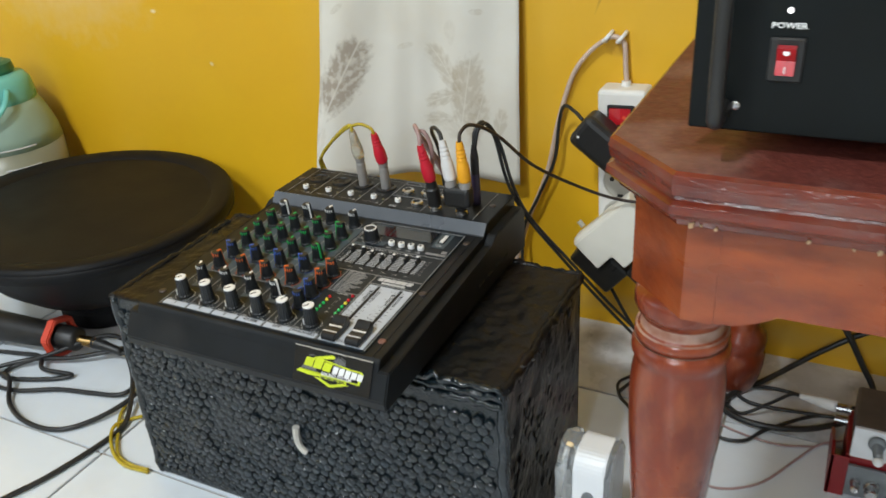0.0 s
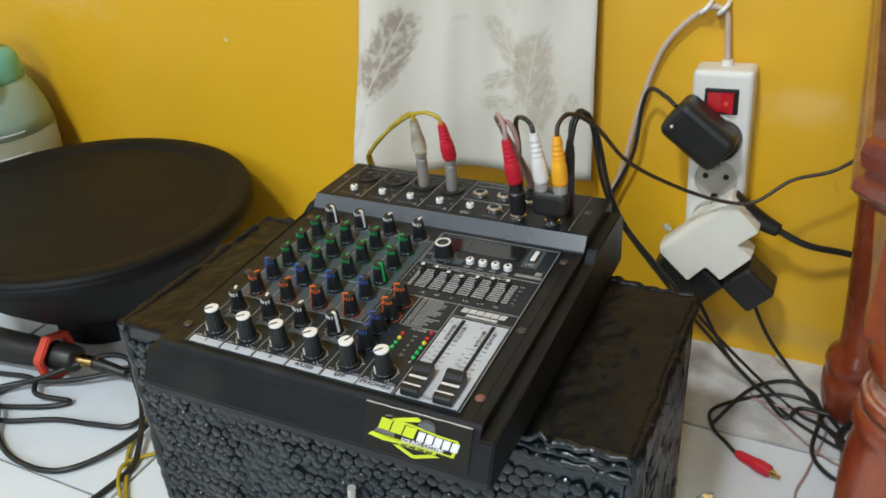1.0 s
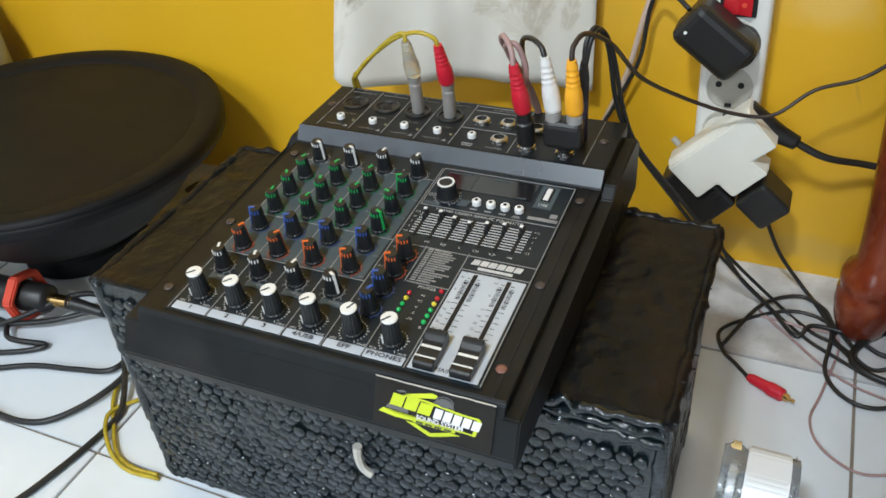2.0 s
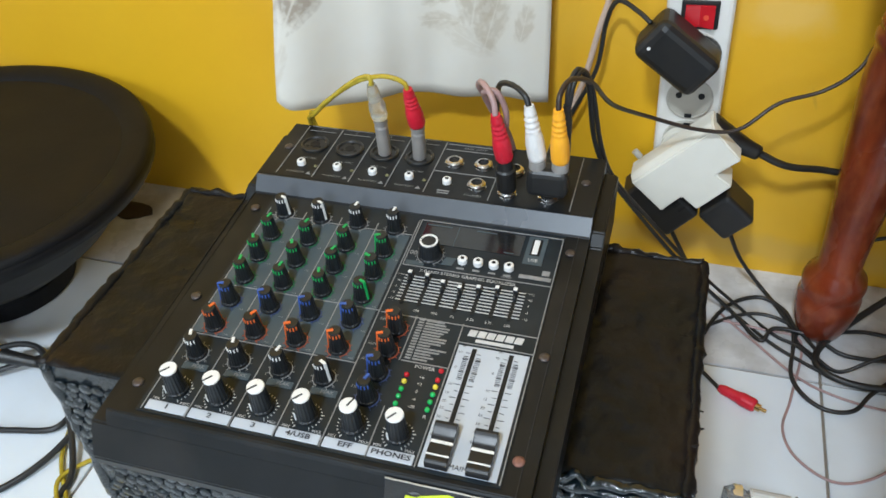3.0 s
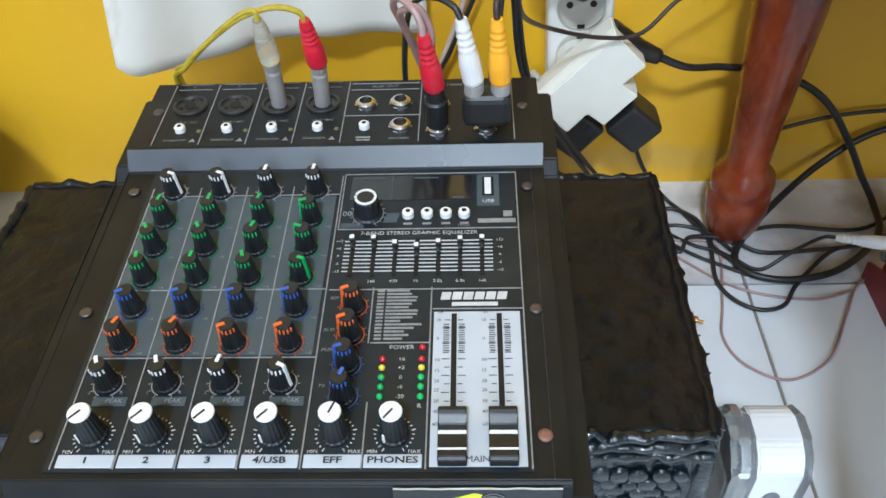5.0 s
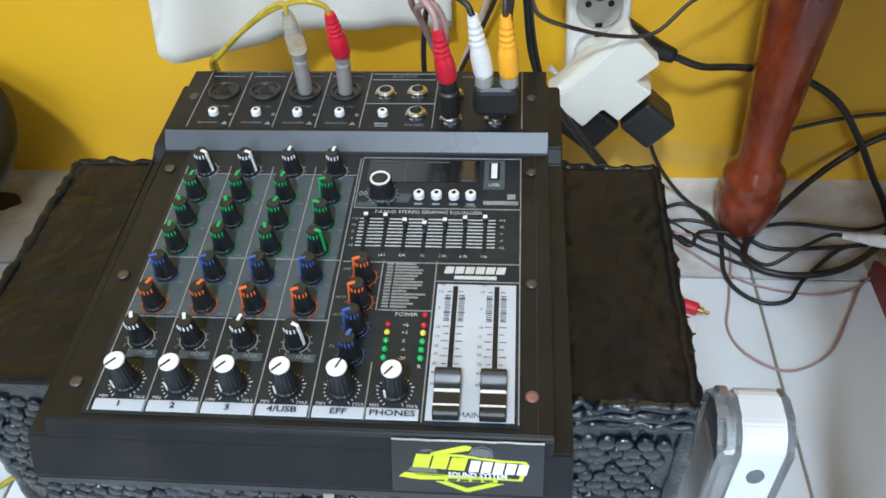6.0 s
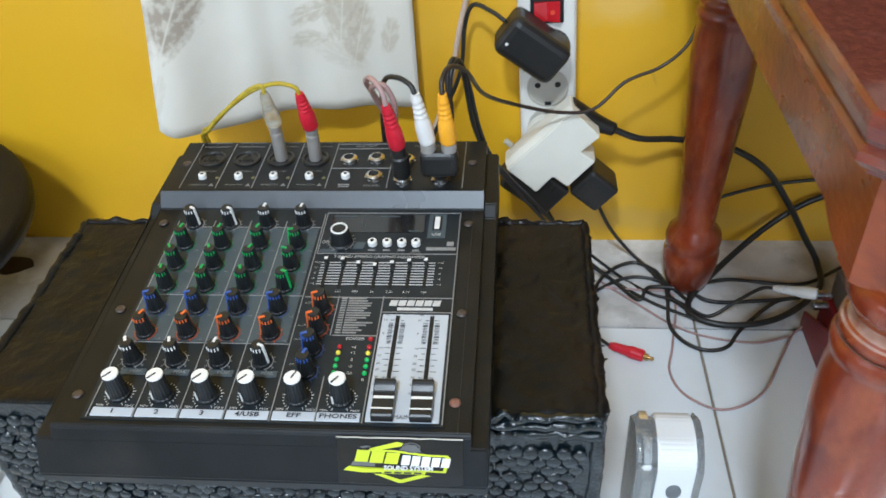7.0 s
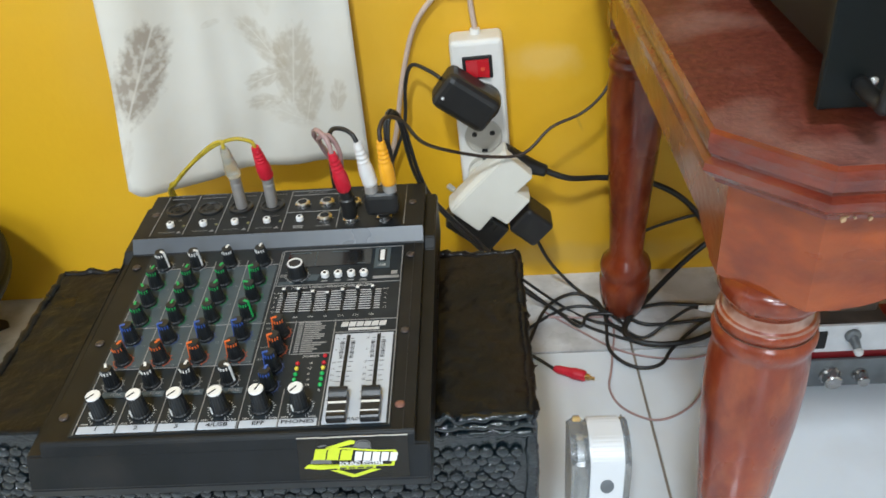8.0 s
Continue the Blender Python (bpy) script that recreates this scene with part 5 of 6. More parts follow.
# ---- white emergency lamp ----
def standing_lamp():
    t = thing("portable_lamp", (0.305, -0.392, 0), "white and clear-grey portable lamp standing on the floor", "lamp")
    yc = -0.3875

    def outline(d, y0, y1, z1, r):
        """Side view with rounded upper corners: (y, z)."""
        pts = [(y0 - d, 0.0), (y1 + d, 0.0)]
        for k in range(7):
            a = radians(15 * k)
            pts.append((y1 + d - r + r * math.cos(a), z1 + d - r + r * math.sin(a)))
        for k in range(7):
            a = radians(90 + 15 * k)
            pts.append((y0 - d + r + r * math.cos(a), z1 + d - r + r * math.sin(a)))
        return pts

    m = Matrix(((0, 0, 1, 0), (1, 0, 0, 0), (0, 1, 0, 0), (0, 0, 0, 1)))
    bm = bmesh.new()
    prism(bm, outline(0, yc - 0.022, yc + 0.022, 0.139, 0.014), 0.3065, 0.332, m)
    bmesh.ops.bevel(bm, geom=list(bm.edges), offset=0.0012, segments=2, affect="EDGES")
    part("body", bm, LAMPW, t, "white rounded body")
    bm = bmesh.new()
    prism(bm, outline(0.0012, yc - 0.022, yc + 0.022, 0.139, 0.016), 0.332, 0.337, m)
    bmesh.ops.bevel(bm, geom=list(bm.edges), offset=0.0025, segments=3, affect="EDGES")
    part("back_cover", bm, LAMPG, t, "grey clear cover")
    bm = bmesh.new()
    prism(bm, outline(0.0012, yc - 0.022, yc + 0.022, 0.139, 0.016), 0.2925, 0.3065, m)
    bmesh.ops.bevel(bm, geom=list(bm.edges), offset=0.0045, segments=3, affect="EDGES")
    part("front_cover", bm, LAMPG, t, "grey clear cover")
    bm = bmesh.new()
    box(bm, (0.2975, yc - 0.017, 0.01), (0.3060, yc + 0.015, 0.108), 0.003, None, 2)
    part("reflector", bm, STRIPBEIGE, t)
    bm = bmesh.new()
    lathe(bm, [(0.0065, 0), (0.0065, 0.0012), (0.0055, 0.0016)], 24, Matrix.Translation((0.3195, yc - 0.0218, 0.100)) @ Matrix.Rotation(radians(90), 4, "X") @ Matrix.Diagonal((0.8, 1.1, 1, 1)))
    part("button", bm, GREYMETAL, t, "grey oval button")


standing_lamp()


# ---- power strip on the wall and what is plugged in ----
ST = Matrix.Translation((0.2400, 0, 0.205)) @ Matrix.Rotation(radians(-2.0), 4, "Y")


def power_strip():
    t = thing("power_strip", (0.24, -0.002, 0.135), "white power strip with a red switch hanging on the wall", "power strip")
    bm = bmesh.new()
    box(bm, (-0.0270, -0.036, -0.070), (0.0270, -0.002, 0.1135), 0.005, None, 3)
    part("body", bm, STRIPW, t, "", ST)
    bm = bmesh.new()
    lathe(bm, [(0.006, 0), (0.005, 0.006)], 14, ST @ Matrix.Translation((0, -0.015, 0.1125)))
    part("cable_gland", bm, STRIPW, t)
    bm = bmesh.new()
    box(bm, (-0.0150, -0.0385, 0.0735), (0.0150, -0.034, 0.0975), 0.001)
    s = part("switch_frame", bm, HOLE, t, "", ST)
    bm = bmesh.new()
    prism(bm, [(-0.0115, -0.037), (-0.0115, -0.0420), (0.0, -0.0395), (0.0115, -0.0440), (0.0115, -0.037)], 0.0765, 0.0945)
    part("rocker", bm, REDLENS, s, "red rocker", ST)
    bm = bmesh.new()
    lathe(bm, [(0.0022, 0), (0.0022, 0.0004)], 14, Matrix.Translation((0.005, -0.0424, 0.0855)) @ Matrix.Rotation(radians(90), 4, "X"))
    part("rocker_mark", bm, ORINGE, s, "", ST)
    for z in (0.050, 0.008, -0.034):
        m = ST @ Matrix.Translation((0, -0.036, z)) @ Matrix.Rotation(radians(90), 4, "X")
        bm = bmesh.new()
        lathe(bm, [(0.0200, -0.002), (0.0200, 0.0012), (0.0185, 0.0016), (0.0180, 0.0004)], 32, m)
        k = part("socket", bm, STRIPBEIGE, t, "beige round socket")
        bm = bmesh.new()
        for x in (-0.0095, 0.0095):
            lathe(bm, [(0.0028, 0.0002), (0.0028, 0.0012)], 14, m @ Matrix.Translation((x, 0.003, 0)))
        box(bm, (-0.003, 0.0150, 0.0003), (0.003, 0.0178, 0.0024), 0, m)
        box(bm, (-0.003, -0.0178, 0.0003), (0.003, -0.0150, 0.0024), 0, m)
        part("socket_hole", bm, HOLE, k)


power_strip()


def brick(name, label, centre, size, turn, material, bevel=0.005, vents=False):
    m = Matrix.Translation(centre) @ Matrix.Rotation(radians(turn), 4, "Y")
    t = thing(name, centre, label, "adapter")
    w, d, h = (s / 2 for s in size)
    bm = bmesh.new()
    box(bm, (-w, -d, -h), (w, d, h), bevel, None, 3)
    part("body", bm, material, t, "", m)
    if not vents:
        return t, m
    bm = bmesh.new()
    for i in range(6):
        box(bm, (-w * 0.55 + i * w * 0.2, -d - 0.0004, h * 0.45), (-w * 0.48 + i * w * 0.2, -d + 0.0005, h * 0.85))
    part("vent_slit", bm, HOLE, t, "", m)
    return t, m


t, m = brick("plug_adapter", "black plug-in power adapter in the power strip", (0.2240, -0.0570, 0.2665), (0.063, 0.036, 0.040), 37, BLACK, 0.008)
bm = bmesh.new()
lathe(bm, [(0.0015, 0), (0.0015, 0.0006)], 12, m @ Matrix.Translation((-0.024, -0.0180, -0.006)) @ Matrix.Rotation(radians(90), 4, "X"))
part("lamp_dot", bm, CAPWHITE, t)
bm = bmesh.new()
lathe(bm, [(0.0200, -0.002), (0.0180, 0.012)], 24, Matrix.Translation((0.2400, -0.037, 0.2540)) @ Matrix.Rotation(radians(90), 4, "X"))
part("plug_base", bm, BLACK, t)

# cream three-way adapter
t = thing("three_way_adapter", (0.242, -0.04, 0.165), "cream three-way plug adapter in the power strip", "adapter")
FRONT = [(0.2010, 0.1500), (0.2300, 0.1235), (0.2455, 0.1420), (0.2600, 0.1300), (0.2850, 0.1585), (0.2705, 0.1690), (0.2880, 0.1860), (0.2620, 0.2135)]
BACK = [(0.1985, 0.1530), (0.2295, 0.1230), (0.2450, 0.1415), (0.2600, 0.1295), (0.2860, 0.1590), (0.2715, 0.1695), (0.2885, 0.1862), (0.2598, 0.2165)]
bm = bmesh.new()
rings = [[bm.verts.new((x, y, z)) for x, z in outline] for y, outline in ((-0.084, FRONT), (-0.076, BACK), (-0.056, BACK))]
bm.faces.new(rings[0]), bm.faces.new(rings[2])
for p, q in zip(rings, rings[1:]):
    for i in range(8):
        bm.faces.new((p[i], p[(i + 1) % 8], q[(i + 1) % 8], q[i]))
bmesh.ops.recalc_face_normals(bm, faces=bm.faces)
bmesh.ops.bevel(bm, geom=list(bm.edges), offset=0.0012, segments=2, affect="EDGES")
part("body", bm, CREAM, t)
bm = bmesh.new()
lathe(bm, [(0.0185, 0), (0.0185, 0.010)], 28, Matrix.Translation((0.2395, -0.0375, 0.167)) @ Matrix.Rotation(radians(90), 4, "X"))
part("plug_base", bm, CREAM, t)
bm = bmesh.new()
lathe(bm, [(0.003, 0), (0.003, 0.008)], 14, Matrix.Translation((0.205, -0.06, 0.163)) @ Matrix.Rotation(radians(-45), 4, "Y"))
part("peg", bm, STRIPBEIGE, t)
brick("plug_adapter", "black power adapter hanging from the three-way adapter", (0.2280, -0.058, 0.1220), (0.060, 0.036, 0.040), 40, BLACK, 0.004, True)
brick("plug_adapter", "small black power adapter under the three-way adapter", (0.2860, -0.068, 0.1245), (0.036, 0.036, 0.034), 42, BLACK, 0.004)
t = thing("mains_plug", (0.268, -0.05, 0.190), "black moulded mains plug with a thick cable", "plug")
bm = bmesh.new()
tube(bm, [(0.258, -0.064, 0.205), (0.271, -0.062, 0.197), (0.286, -0.059, 0.187), (0.303, -0.056, 0.178)], 0.0105, 12, 5, 0.0055, 1.2)
part("body", bm, BLACK, t, soft=True)

# ---- hook clips and wall cables ----
for x in (0.212, 0.2275):
    t = thing("cable_clip", (x, -0.001, 0.362), "small white cable clip nailed to the wall", "cable clip", "clips on the wall")
    bm = bmesh.new()
    tube(bm, [(x - 0.004, -0.001, 0.362), (x - 0.004, -0.012, 0.364), (x, -0.016, 0.368), (x + 0.003, -0.012, 0.372), (x + 0.003, -0.001, 0.373)], 0.0022, 8, 5)
    part("clip", bm, CAPWHITE, t, soft=True)
cable("power_cable", "pale power strip cable hung over wall clips", 0.0029, CABLE_WH, [(0.2370, -0.016, 0.316), (0.2335, -0.012, 0.342), (0.2310, -0.010, 0.362), (0.2230, -0.009, 0.3685), (0.2120, -0.009, 0.3670), (0.1910, -0.009, 0.350), (0.1720, -0.008, 0.321), (0.1560, -0.008, 0.266), (0.1420, -0.008, 0.200), (0.1160, -0.010, 0.127), (0.100, -0.02, 0.05), (0.105, -0.03, 0.004)])
cable("adapter_cable", "thin black adapter cable hanging down the wall", 0.0021, CABLE, [(0.2000, -0.056, 0.2890), (0.1880, -0.045, 0.2935), (0.1700, -0.028, 0.2935), (0.1610, -0.020, 0.270), (0.1550, -0.018, 0.222), (0.1340, -0.018, 0.171), (0.1150, -0.02, 0.12), (0.13, -0.04, 0.05), (0.20, -0.07, 0.003)])
cable("signal_cable", "thin black cable from the yellow plug to the table", 0.0017, CABLE_BR, [(0.1640, -0.2910, 0.3415), (0.1640, -0.287, 0.3500), (0.1680, -0.272, 0.3520), (0.1760, -0.235, 0.330), (0.1850, -0.170, 0.278), (0.2100, -0.115, 0.238), (0.2480, -0.095, 0.2190), (0.2800, -0.085, 0.2165), (0.3080, -0.070, 0.2355), (0.3400, -0.060, 0.2450), (0.3620, -0.055, 0.2640), (0.3800, -0.035, 0.2900), (0.420, -0.030, 0.320), (0.50, -0.03, 0.33)])
cable("signal_cable", "pair of black cables hanging behind the mixer", 0.0017, CABLE,
      [(0.1650, -0.2640, 0.328), (0.1655, -0.262, 0.342), (0.1690, -0.252, 0.348), (0.1740, -0.238, 0.330), (0.1790, -0.222, 0.280), (0.1900, -0.205, 0.240), (0.215, -0.170, 0.180), (0.255, -0.120, 0.095), (0.311, -0.075, 0.006), (0.345, -0.106, 0.004), (0.372, -0.124, 0.004), (0.396, -0.137, 0.005), (0.427, -0.145, 0.006)],
      [(0.1660, -0.2640, 0.328), (0.1680, -0.260, 0.343), (0.1720, -0.248, 0.345), (0.1770, -0.232, 0.320), (0.1830, -0.218, 0.275), (0.1930, -0.200, 0.235), (0.220, -0.163, 0.175), (0.262, -0.112, 0.090), (0.320, -0.070, 0.006), (0.350, -0.096, 0.004), (0.372, -0.108, 0.005), (0.392, -0.133, 0.006)])
cable("signal_cable", "short black cable from the white plug to behind the mixer", 0.0018, CABLE, [(0.1465, -0.2890, 0.3415), (0.1430, -0.286, 0.3470), (0.1340, -0.278, 0.3480), (0.1230, -0.262, 0.338), (0.1140, -0.232, 0.305), (0.1100, -0.215, 0.250), (0.115, -0.20, 0.150), (0.13, -0.18, 0.004)])
cable("signal_wire", "clear pink twin wire looping from the red plug", 0.0019, CABLE_PK, [(0.1280, -0.2950, 0.3365), (0.1265, -0.293, 0.3440), (0.1220, -0.288, 0.3490), (0.1160, -0.280, 0.3490), (0.1120, -0.270, 0.3400), (0.1150, -0.255, 0.320), (0.1240, -0.235, 0.282), (0.128, -0.215, 0.22), (0.13, -0.20, 0.12), (0.16, -0.16, 0.004)],
      [(0.1300, -0.2780, 0.3100), (0.1310, -0.280, 0.3300), (0.1260, -0.282, 0.3440), (0.1190, -0.280, 0.3430), (0.1150, -0.268, 0.3320), (0.1200, -0.248, 0.300), (0.1260, -0.225, 0.260)])
cable("signal_wire", "yellow clear twin wire arching over the mixer inputs", 0.0016, CABLE_YE, [(0.0650, -0.2680, 0.3315), (0.0630, -0.2690, 0.3370), (0.0540, -0.270, 0.3405), (0.0420, -0.266, 0.3370), (0.0260, -0.260, 0.3280), (0.0060, -0.254, 0.3120), (-0.0120, -0.246, 0.2940), (-0.0250, -0.228, 0.2740), (-0.022, -0.20, 0.20), (-0.03, -0.17, 0.10), (-0.05, -0.15, 0.004)],
      [(0.0405, -0.2670, 0.3315), (0.0395, -0.2665, 0.3370), (0.0310, -0.262, 0.3330), (0.0180, -0.258, 0.3230), (0.0010, -0.252, 0.3070), (-0.0140, -0.245, 0.2910), (-0.0275, -0.228, 0.2700), (-0.026, -0.20, 0.20), (-0.035, -0.17, 0.10), (-0.055, -0.15, 0.004)])

# ---- floor cables under the table ----
SCRAP = (-0.378, -0.056)
cable("mains_cable", "thick black mains cable coiled on the floor", 0.0033, CABLE, [(0.301, -0.056, 0.179), (0.330, -0.050, 0.164), (0.368, -0.030, 0.151), (0.417, -0.028, 0.142), (0.460, -0.030, 0.117), (0.490, -0.036, 0.078), (0.515, -0.040, 0.035), (0.530, -0.050, 0.010), (0.522, -0.089, 0.006), (0.475, -0.132, 0.006), (0.427, -0.145, 0.006), (0.392, -0.135, 0.006), (0.388, -0.109, 0.006), (0.425, -0.060, 0.008), (0.480, -0.025, 0.040), (0.530, -0.015, 0.070), (0.600, -0.015, 0.085), (0.700, -0.02, 0.05)])
cable("floor_cable", "thin black cable lying in loops on the floor", 0.0020, CABLE, [(0.290, -0.060, 0.100), (0.310, -0.045, 0.050), (0.337, -0.030, 0.005), (0.351, -0.052, 0.004), (0.366, -0.084, 0.004), (0.367, -0.107, 0.004), (0.364, -0.143, 0.004), (0.374, -0.166, 0.004), (0.393, -0.178, 0.004), (0.415, -0.173, 0.004), (0.433, -0.148, 0.004), (0.473, -0.109, 0.004), (0.501, -0.100, 0.004)],
      [(0.240, -0.06, 0.088), (0.262, -0.05, 0.040), (0.281, -0.038, 0.004), (0.311, -0.073, 0.004), (0.337, -0.106, 0.004), (0.350, -0.090, 0.007), (0.385, -0.092, 0.006), (0.412, -0.108, 0.004), (0.460, -0.106, 0.004), (0.501, -0.102, 0.005)])
cable("floor_cable", "thin black cable running along the wall foot", 0.0020, CABLE, [(0.275, -0.140, 0.004), (0.302, -0.072, 0.004), (0.335, -0.046, 0.004), (0.359, -0.061, 0.006), (0.377, -0.090, 0.006), (0.432, -0.074, 0.005), (0.508, -0.079, 0.004), (0.570, -0.050, 0.010), (0.68, -0.03, 0.02)],
      [(0.400, -0.020, 0.060), (0.440, -0.015, 0.075), (0.500, -0.015, 0.090), (0.600, -0.02, 0.10)])
cable("signal_wire", "pink thin wire curving over the floor tiles", 0.0012, CABLE_PK, [(0.300, -0.085, 0.002), (0.340, -0.089, 0.002), (0.374, -0.098, 0.003), (0.364, -0.168, 0.002), (0.356, -0.206, 0.002), (0.367, -0.235, 0.002), (0.398, -0.251, 0.002), (0.436, -0.230, 0.002), (0.465, -0.182, 0.002), (0.485, -0.149, 0.002), (0.515, -0.130, 0.003)],
      [(0.300, -0.075, 0.002), (0.330, -0.105, 0.002), (0.380, -0.150, 0.002), (0.440, -0.165, 0.002), (0.480, -0.155, 0.002)])
plug("phono_plug", "loose red phono plug lying on the floor", (0.342, -0.194, 0.0064), (0.302, -0.176, 0.0064), [("sleeve", RED_PL, [(0.0052, 0.22), (0.0060, 0.26), (0.0062, 0.50), (0.0050, 0.62), (0.0044, 0.90), (0.0030, 1.0)]), ("tip", BRASS, [(0.0016, 0.0), (0.0016, 0.12), (0.0034, 0.12), (0.0034, 0.24)])])
cable("signal_cable", "thin dark cable of the loose red plug", 0.0018, CABLE, [(0.302, -0.176, 0.0056), (0.290, -0.160, 0.003), (0.277, -0.145, 0.002), (0.270, -0.120, 0.002), (0.29, -0.095, 0.002), (0.33, -0.07, 0.003), (0.365, -0.078, 0.004), (0.389, -0.112, 0.006)])
plug("phono_plug", "white phono plug beside the small amplifier", (0.494, -0.151, 0.054), (0.460, -0.132, 0.044), [("sleeve", WHT_PL, RIBBED)])
cable("signal_cable", "thin black cable to the white plug", 0.0018, CABLE, [(0.460, -0.132, 0.044), (0.450, -0.128, 0.040), (0.430, -0.125, 0.020), (0.405, -0.130, 0.004), (0.385, -0.115, 0.004), (0.37, -0.098, 0.003), (0.378, -0.080, 0.004), (0.402, -0.087, 0.006)])
cable("signal_cable", "dark green cable hanging under the table", 0.0018, mat("dark_green_cable", (0.012, 0.030, 0.022), None, 0.45), [(0.530, -0.020, 0.340), (0.532, -0.015, 0.200), (0.535, -0.012, 0.110), (0.548, -0.012, 0.060), (0.58, -0.015, 0.050), (0.66, -0.02, 0.05)])


# ---- cloth on the wall ----
def wall_cloth():
    bm = bmesh.new()
    nx, nz = 44, 60
    rows = []
    for i in range(nx + 1):
        u = i / nx
        row = []
        for j in range(nz + 1):
            v = j / nz
            low = 0.204 - 0.016 * u + 0.0015 * math.sin(u * 19) + 0.010 * max(0.0, 1 - u / 0.07) ** 2
            z = low + (0.85 - low) * v
            hang = max(0.0, 1 - (z - 0.21) / 0.50)
            left = -0.119 + 0.004 * min(1, v * 3.4) + 0.003 * math.sin(v * 9)
            x = left + (0.1135 - left) * u - 0.003 * v * u
            fold = 0.0045 * math.sin(u * 9.5 + v * 1.2) + 0.003 * math.sin(u * 21 - v * 3) + 0.004 * noise.noise(Vector((u * 5, v * 7, 3)))
            fold -= 0.012 * math.exp(-((u - 0.42) / 0.05) ** 2) * 0.35
            y = -0.010 - 0.105 * hang * (1 - u) ** 1.7 - 0.012 * hang * u - fold
            row.append(bm.verts.new((x, min(y, -0.003), z)))
        rows.append(row)
    for i in range(nx):
        for j in range(nz):
            bm.faces.new((rows[i][j], rows[i + 1][j], rows[i + 1][j + 1], rows[i][j + 1]))
    ob = hold("wall_cloth", smooth(finish(bm, "wall_cloth", CLOTH)), None)
    mod = ob.modifiers.new("thickness", "SOLIDIFY")
    mod.thickness = 0.0012
    return tagged(ob, "off-white cloth with faded brown leaf prints hanging on the wall", "cloth")


wall_cloth()


# ---- loudspeaker driver ----
def woofer():
    cx, cy = -0.441, -0.198
    t = thing("speaker_driver", (cx, cy, 0), "large black bare speaker driver lying face up on its magnet", "speaker")
    m = Matrix.Translation((cx, cy, 0))
    tilt = m @ Matrix.Translation((0, 0, 0.153)) @ Matrix.Rotation(radians(2), 4, "Y") @ Matrix.Diagonal((1.075, 1.075, 1, 1))
    bm = bmesh.new()
    lathe(bm, [(0.066, 0.0), (0.070, 0.003), (0.070, 0.022), (0.066, 0.025), (0.066, 0.028), (0.072, 0.031), (0.072, 0.045), (0.060, 0.047)], 48, m)
    part("magnet", bm, BASKET, t)
    bm = bmesh.new()
    lathe(bm, [(0.060, -0.103), (0.100, -0.098), (0.128, -0.070), (0.160, -0.022), (0.168, -0.012), (0.178, -0.012), (0.179, -0.002), (0.176, 0.002), (0.164, 0.002)], 64, tilt)
    part("basket", bm, BASKET, t, "black pressed steel basket", soft=True)
    bm = bmesh.new()
    lathe(bm, [(0.178, 0.0015), (0.177, 0.006), (0.172, 0.0075), (0.162, 0.0070), (0.154, 0.0045), (0.149, 0.0010), (0.1455, -0.004)], 72, tilt, close=False)
    part("surround", bm, BASKET, t, "black rubber surround", soft=True)
    bm = bmesh.new()
    lathe(bm, [(0.146, -0.003), (0.141, -0.014), (0.128, -0.036), (0.108, -0.056), (0.085, -0.070), (0.060, -0.078), (0.046, -0.080), (0.034, -0.074), (0.018, -0.070), (0.0005, -0.069)], 64, tilt, close=False)
    part("cone", bm, CONE, t, "dusty dark paper cone", soft=True)


woofer()


# ---- jug ----
def jug():
    cx, cy = -0.722, -0.092
    t = thing("water_bottle", (cx, cy, 0), "large teal plastic water bottle with time marks", "bottle")
    m = Matrix.Translation((cx, cy, 0))
    bm = bmesh.new()
    lathe(bm, [(0.060, 0.0), (0.078, 0.004), (0.082, 0.014), (0.082, 0.100), (0.080, 0.106), (0.082, 0.112), (0.082, 0.178)], 48, m)
    k = part("body", bm, JUG, t, "frosted clear body", soft=True)
    bm = bmesh.new()
    lathe(bm, [(0.082, 0.1785), (0.079, 0.198), (0.073, 0.218), (0.066, 0.234), (0.058, 0.250)], 48, m)
    part("shoulder", bm, JUG_TEAL, t, "teal tinted shoulder", soft=True)
    bm = bmesh.new()
    lathe(bm, [(0.060, 0.240), (0.061, 0.250), (0.058, 0.272), (0.051, 0.282), (0.040, 0.286)], 40, m)
    k = part("collar", bm, TEAL, t, "teal collar", soft=True)
    bm = bmesh.new()
    lathe(bm, [(0.038, 0.285), (0.040, 0.291), (0.038, 0.301), (0.030, 0.304)], 32, m)
    part("lid", bm, mat("dark_teal_lid", (0.02, 0.18, 0.11), None, 0.35), k, "dark green lid")
    bm = bmesh.new()
    tube(bm, [(cx + 0.058, cy - 0.016, 0.270), (cx + 0.068, cy - 0.034, 0.252), (cx + 0.058, cy - 0.058, 0.230), (cx + 0.026, cy - 0.079, 0.213), (cx - 0.03, cy - 0.088, 0.205)], 0.0040, 10, 6, None, 0.6)
    part("handle", bm, TEAL, t, "teal carrying strap", soft=True)
    for i in range(5):
        z = 0.186 - 0.030 * i
        bm = bmesh.new()
        pts = [(cx + 0.0826 * math.cos(radians(a)), cy + 0.0826 * math.sin(radians(a)), z) for a in range(-44, -7, 4)]
        tube(bm, pts, 0.0013, 6, 2, None, 1.0)
        part("mark", bm, PRINT, t, "white printed mark")


jug()


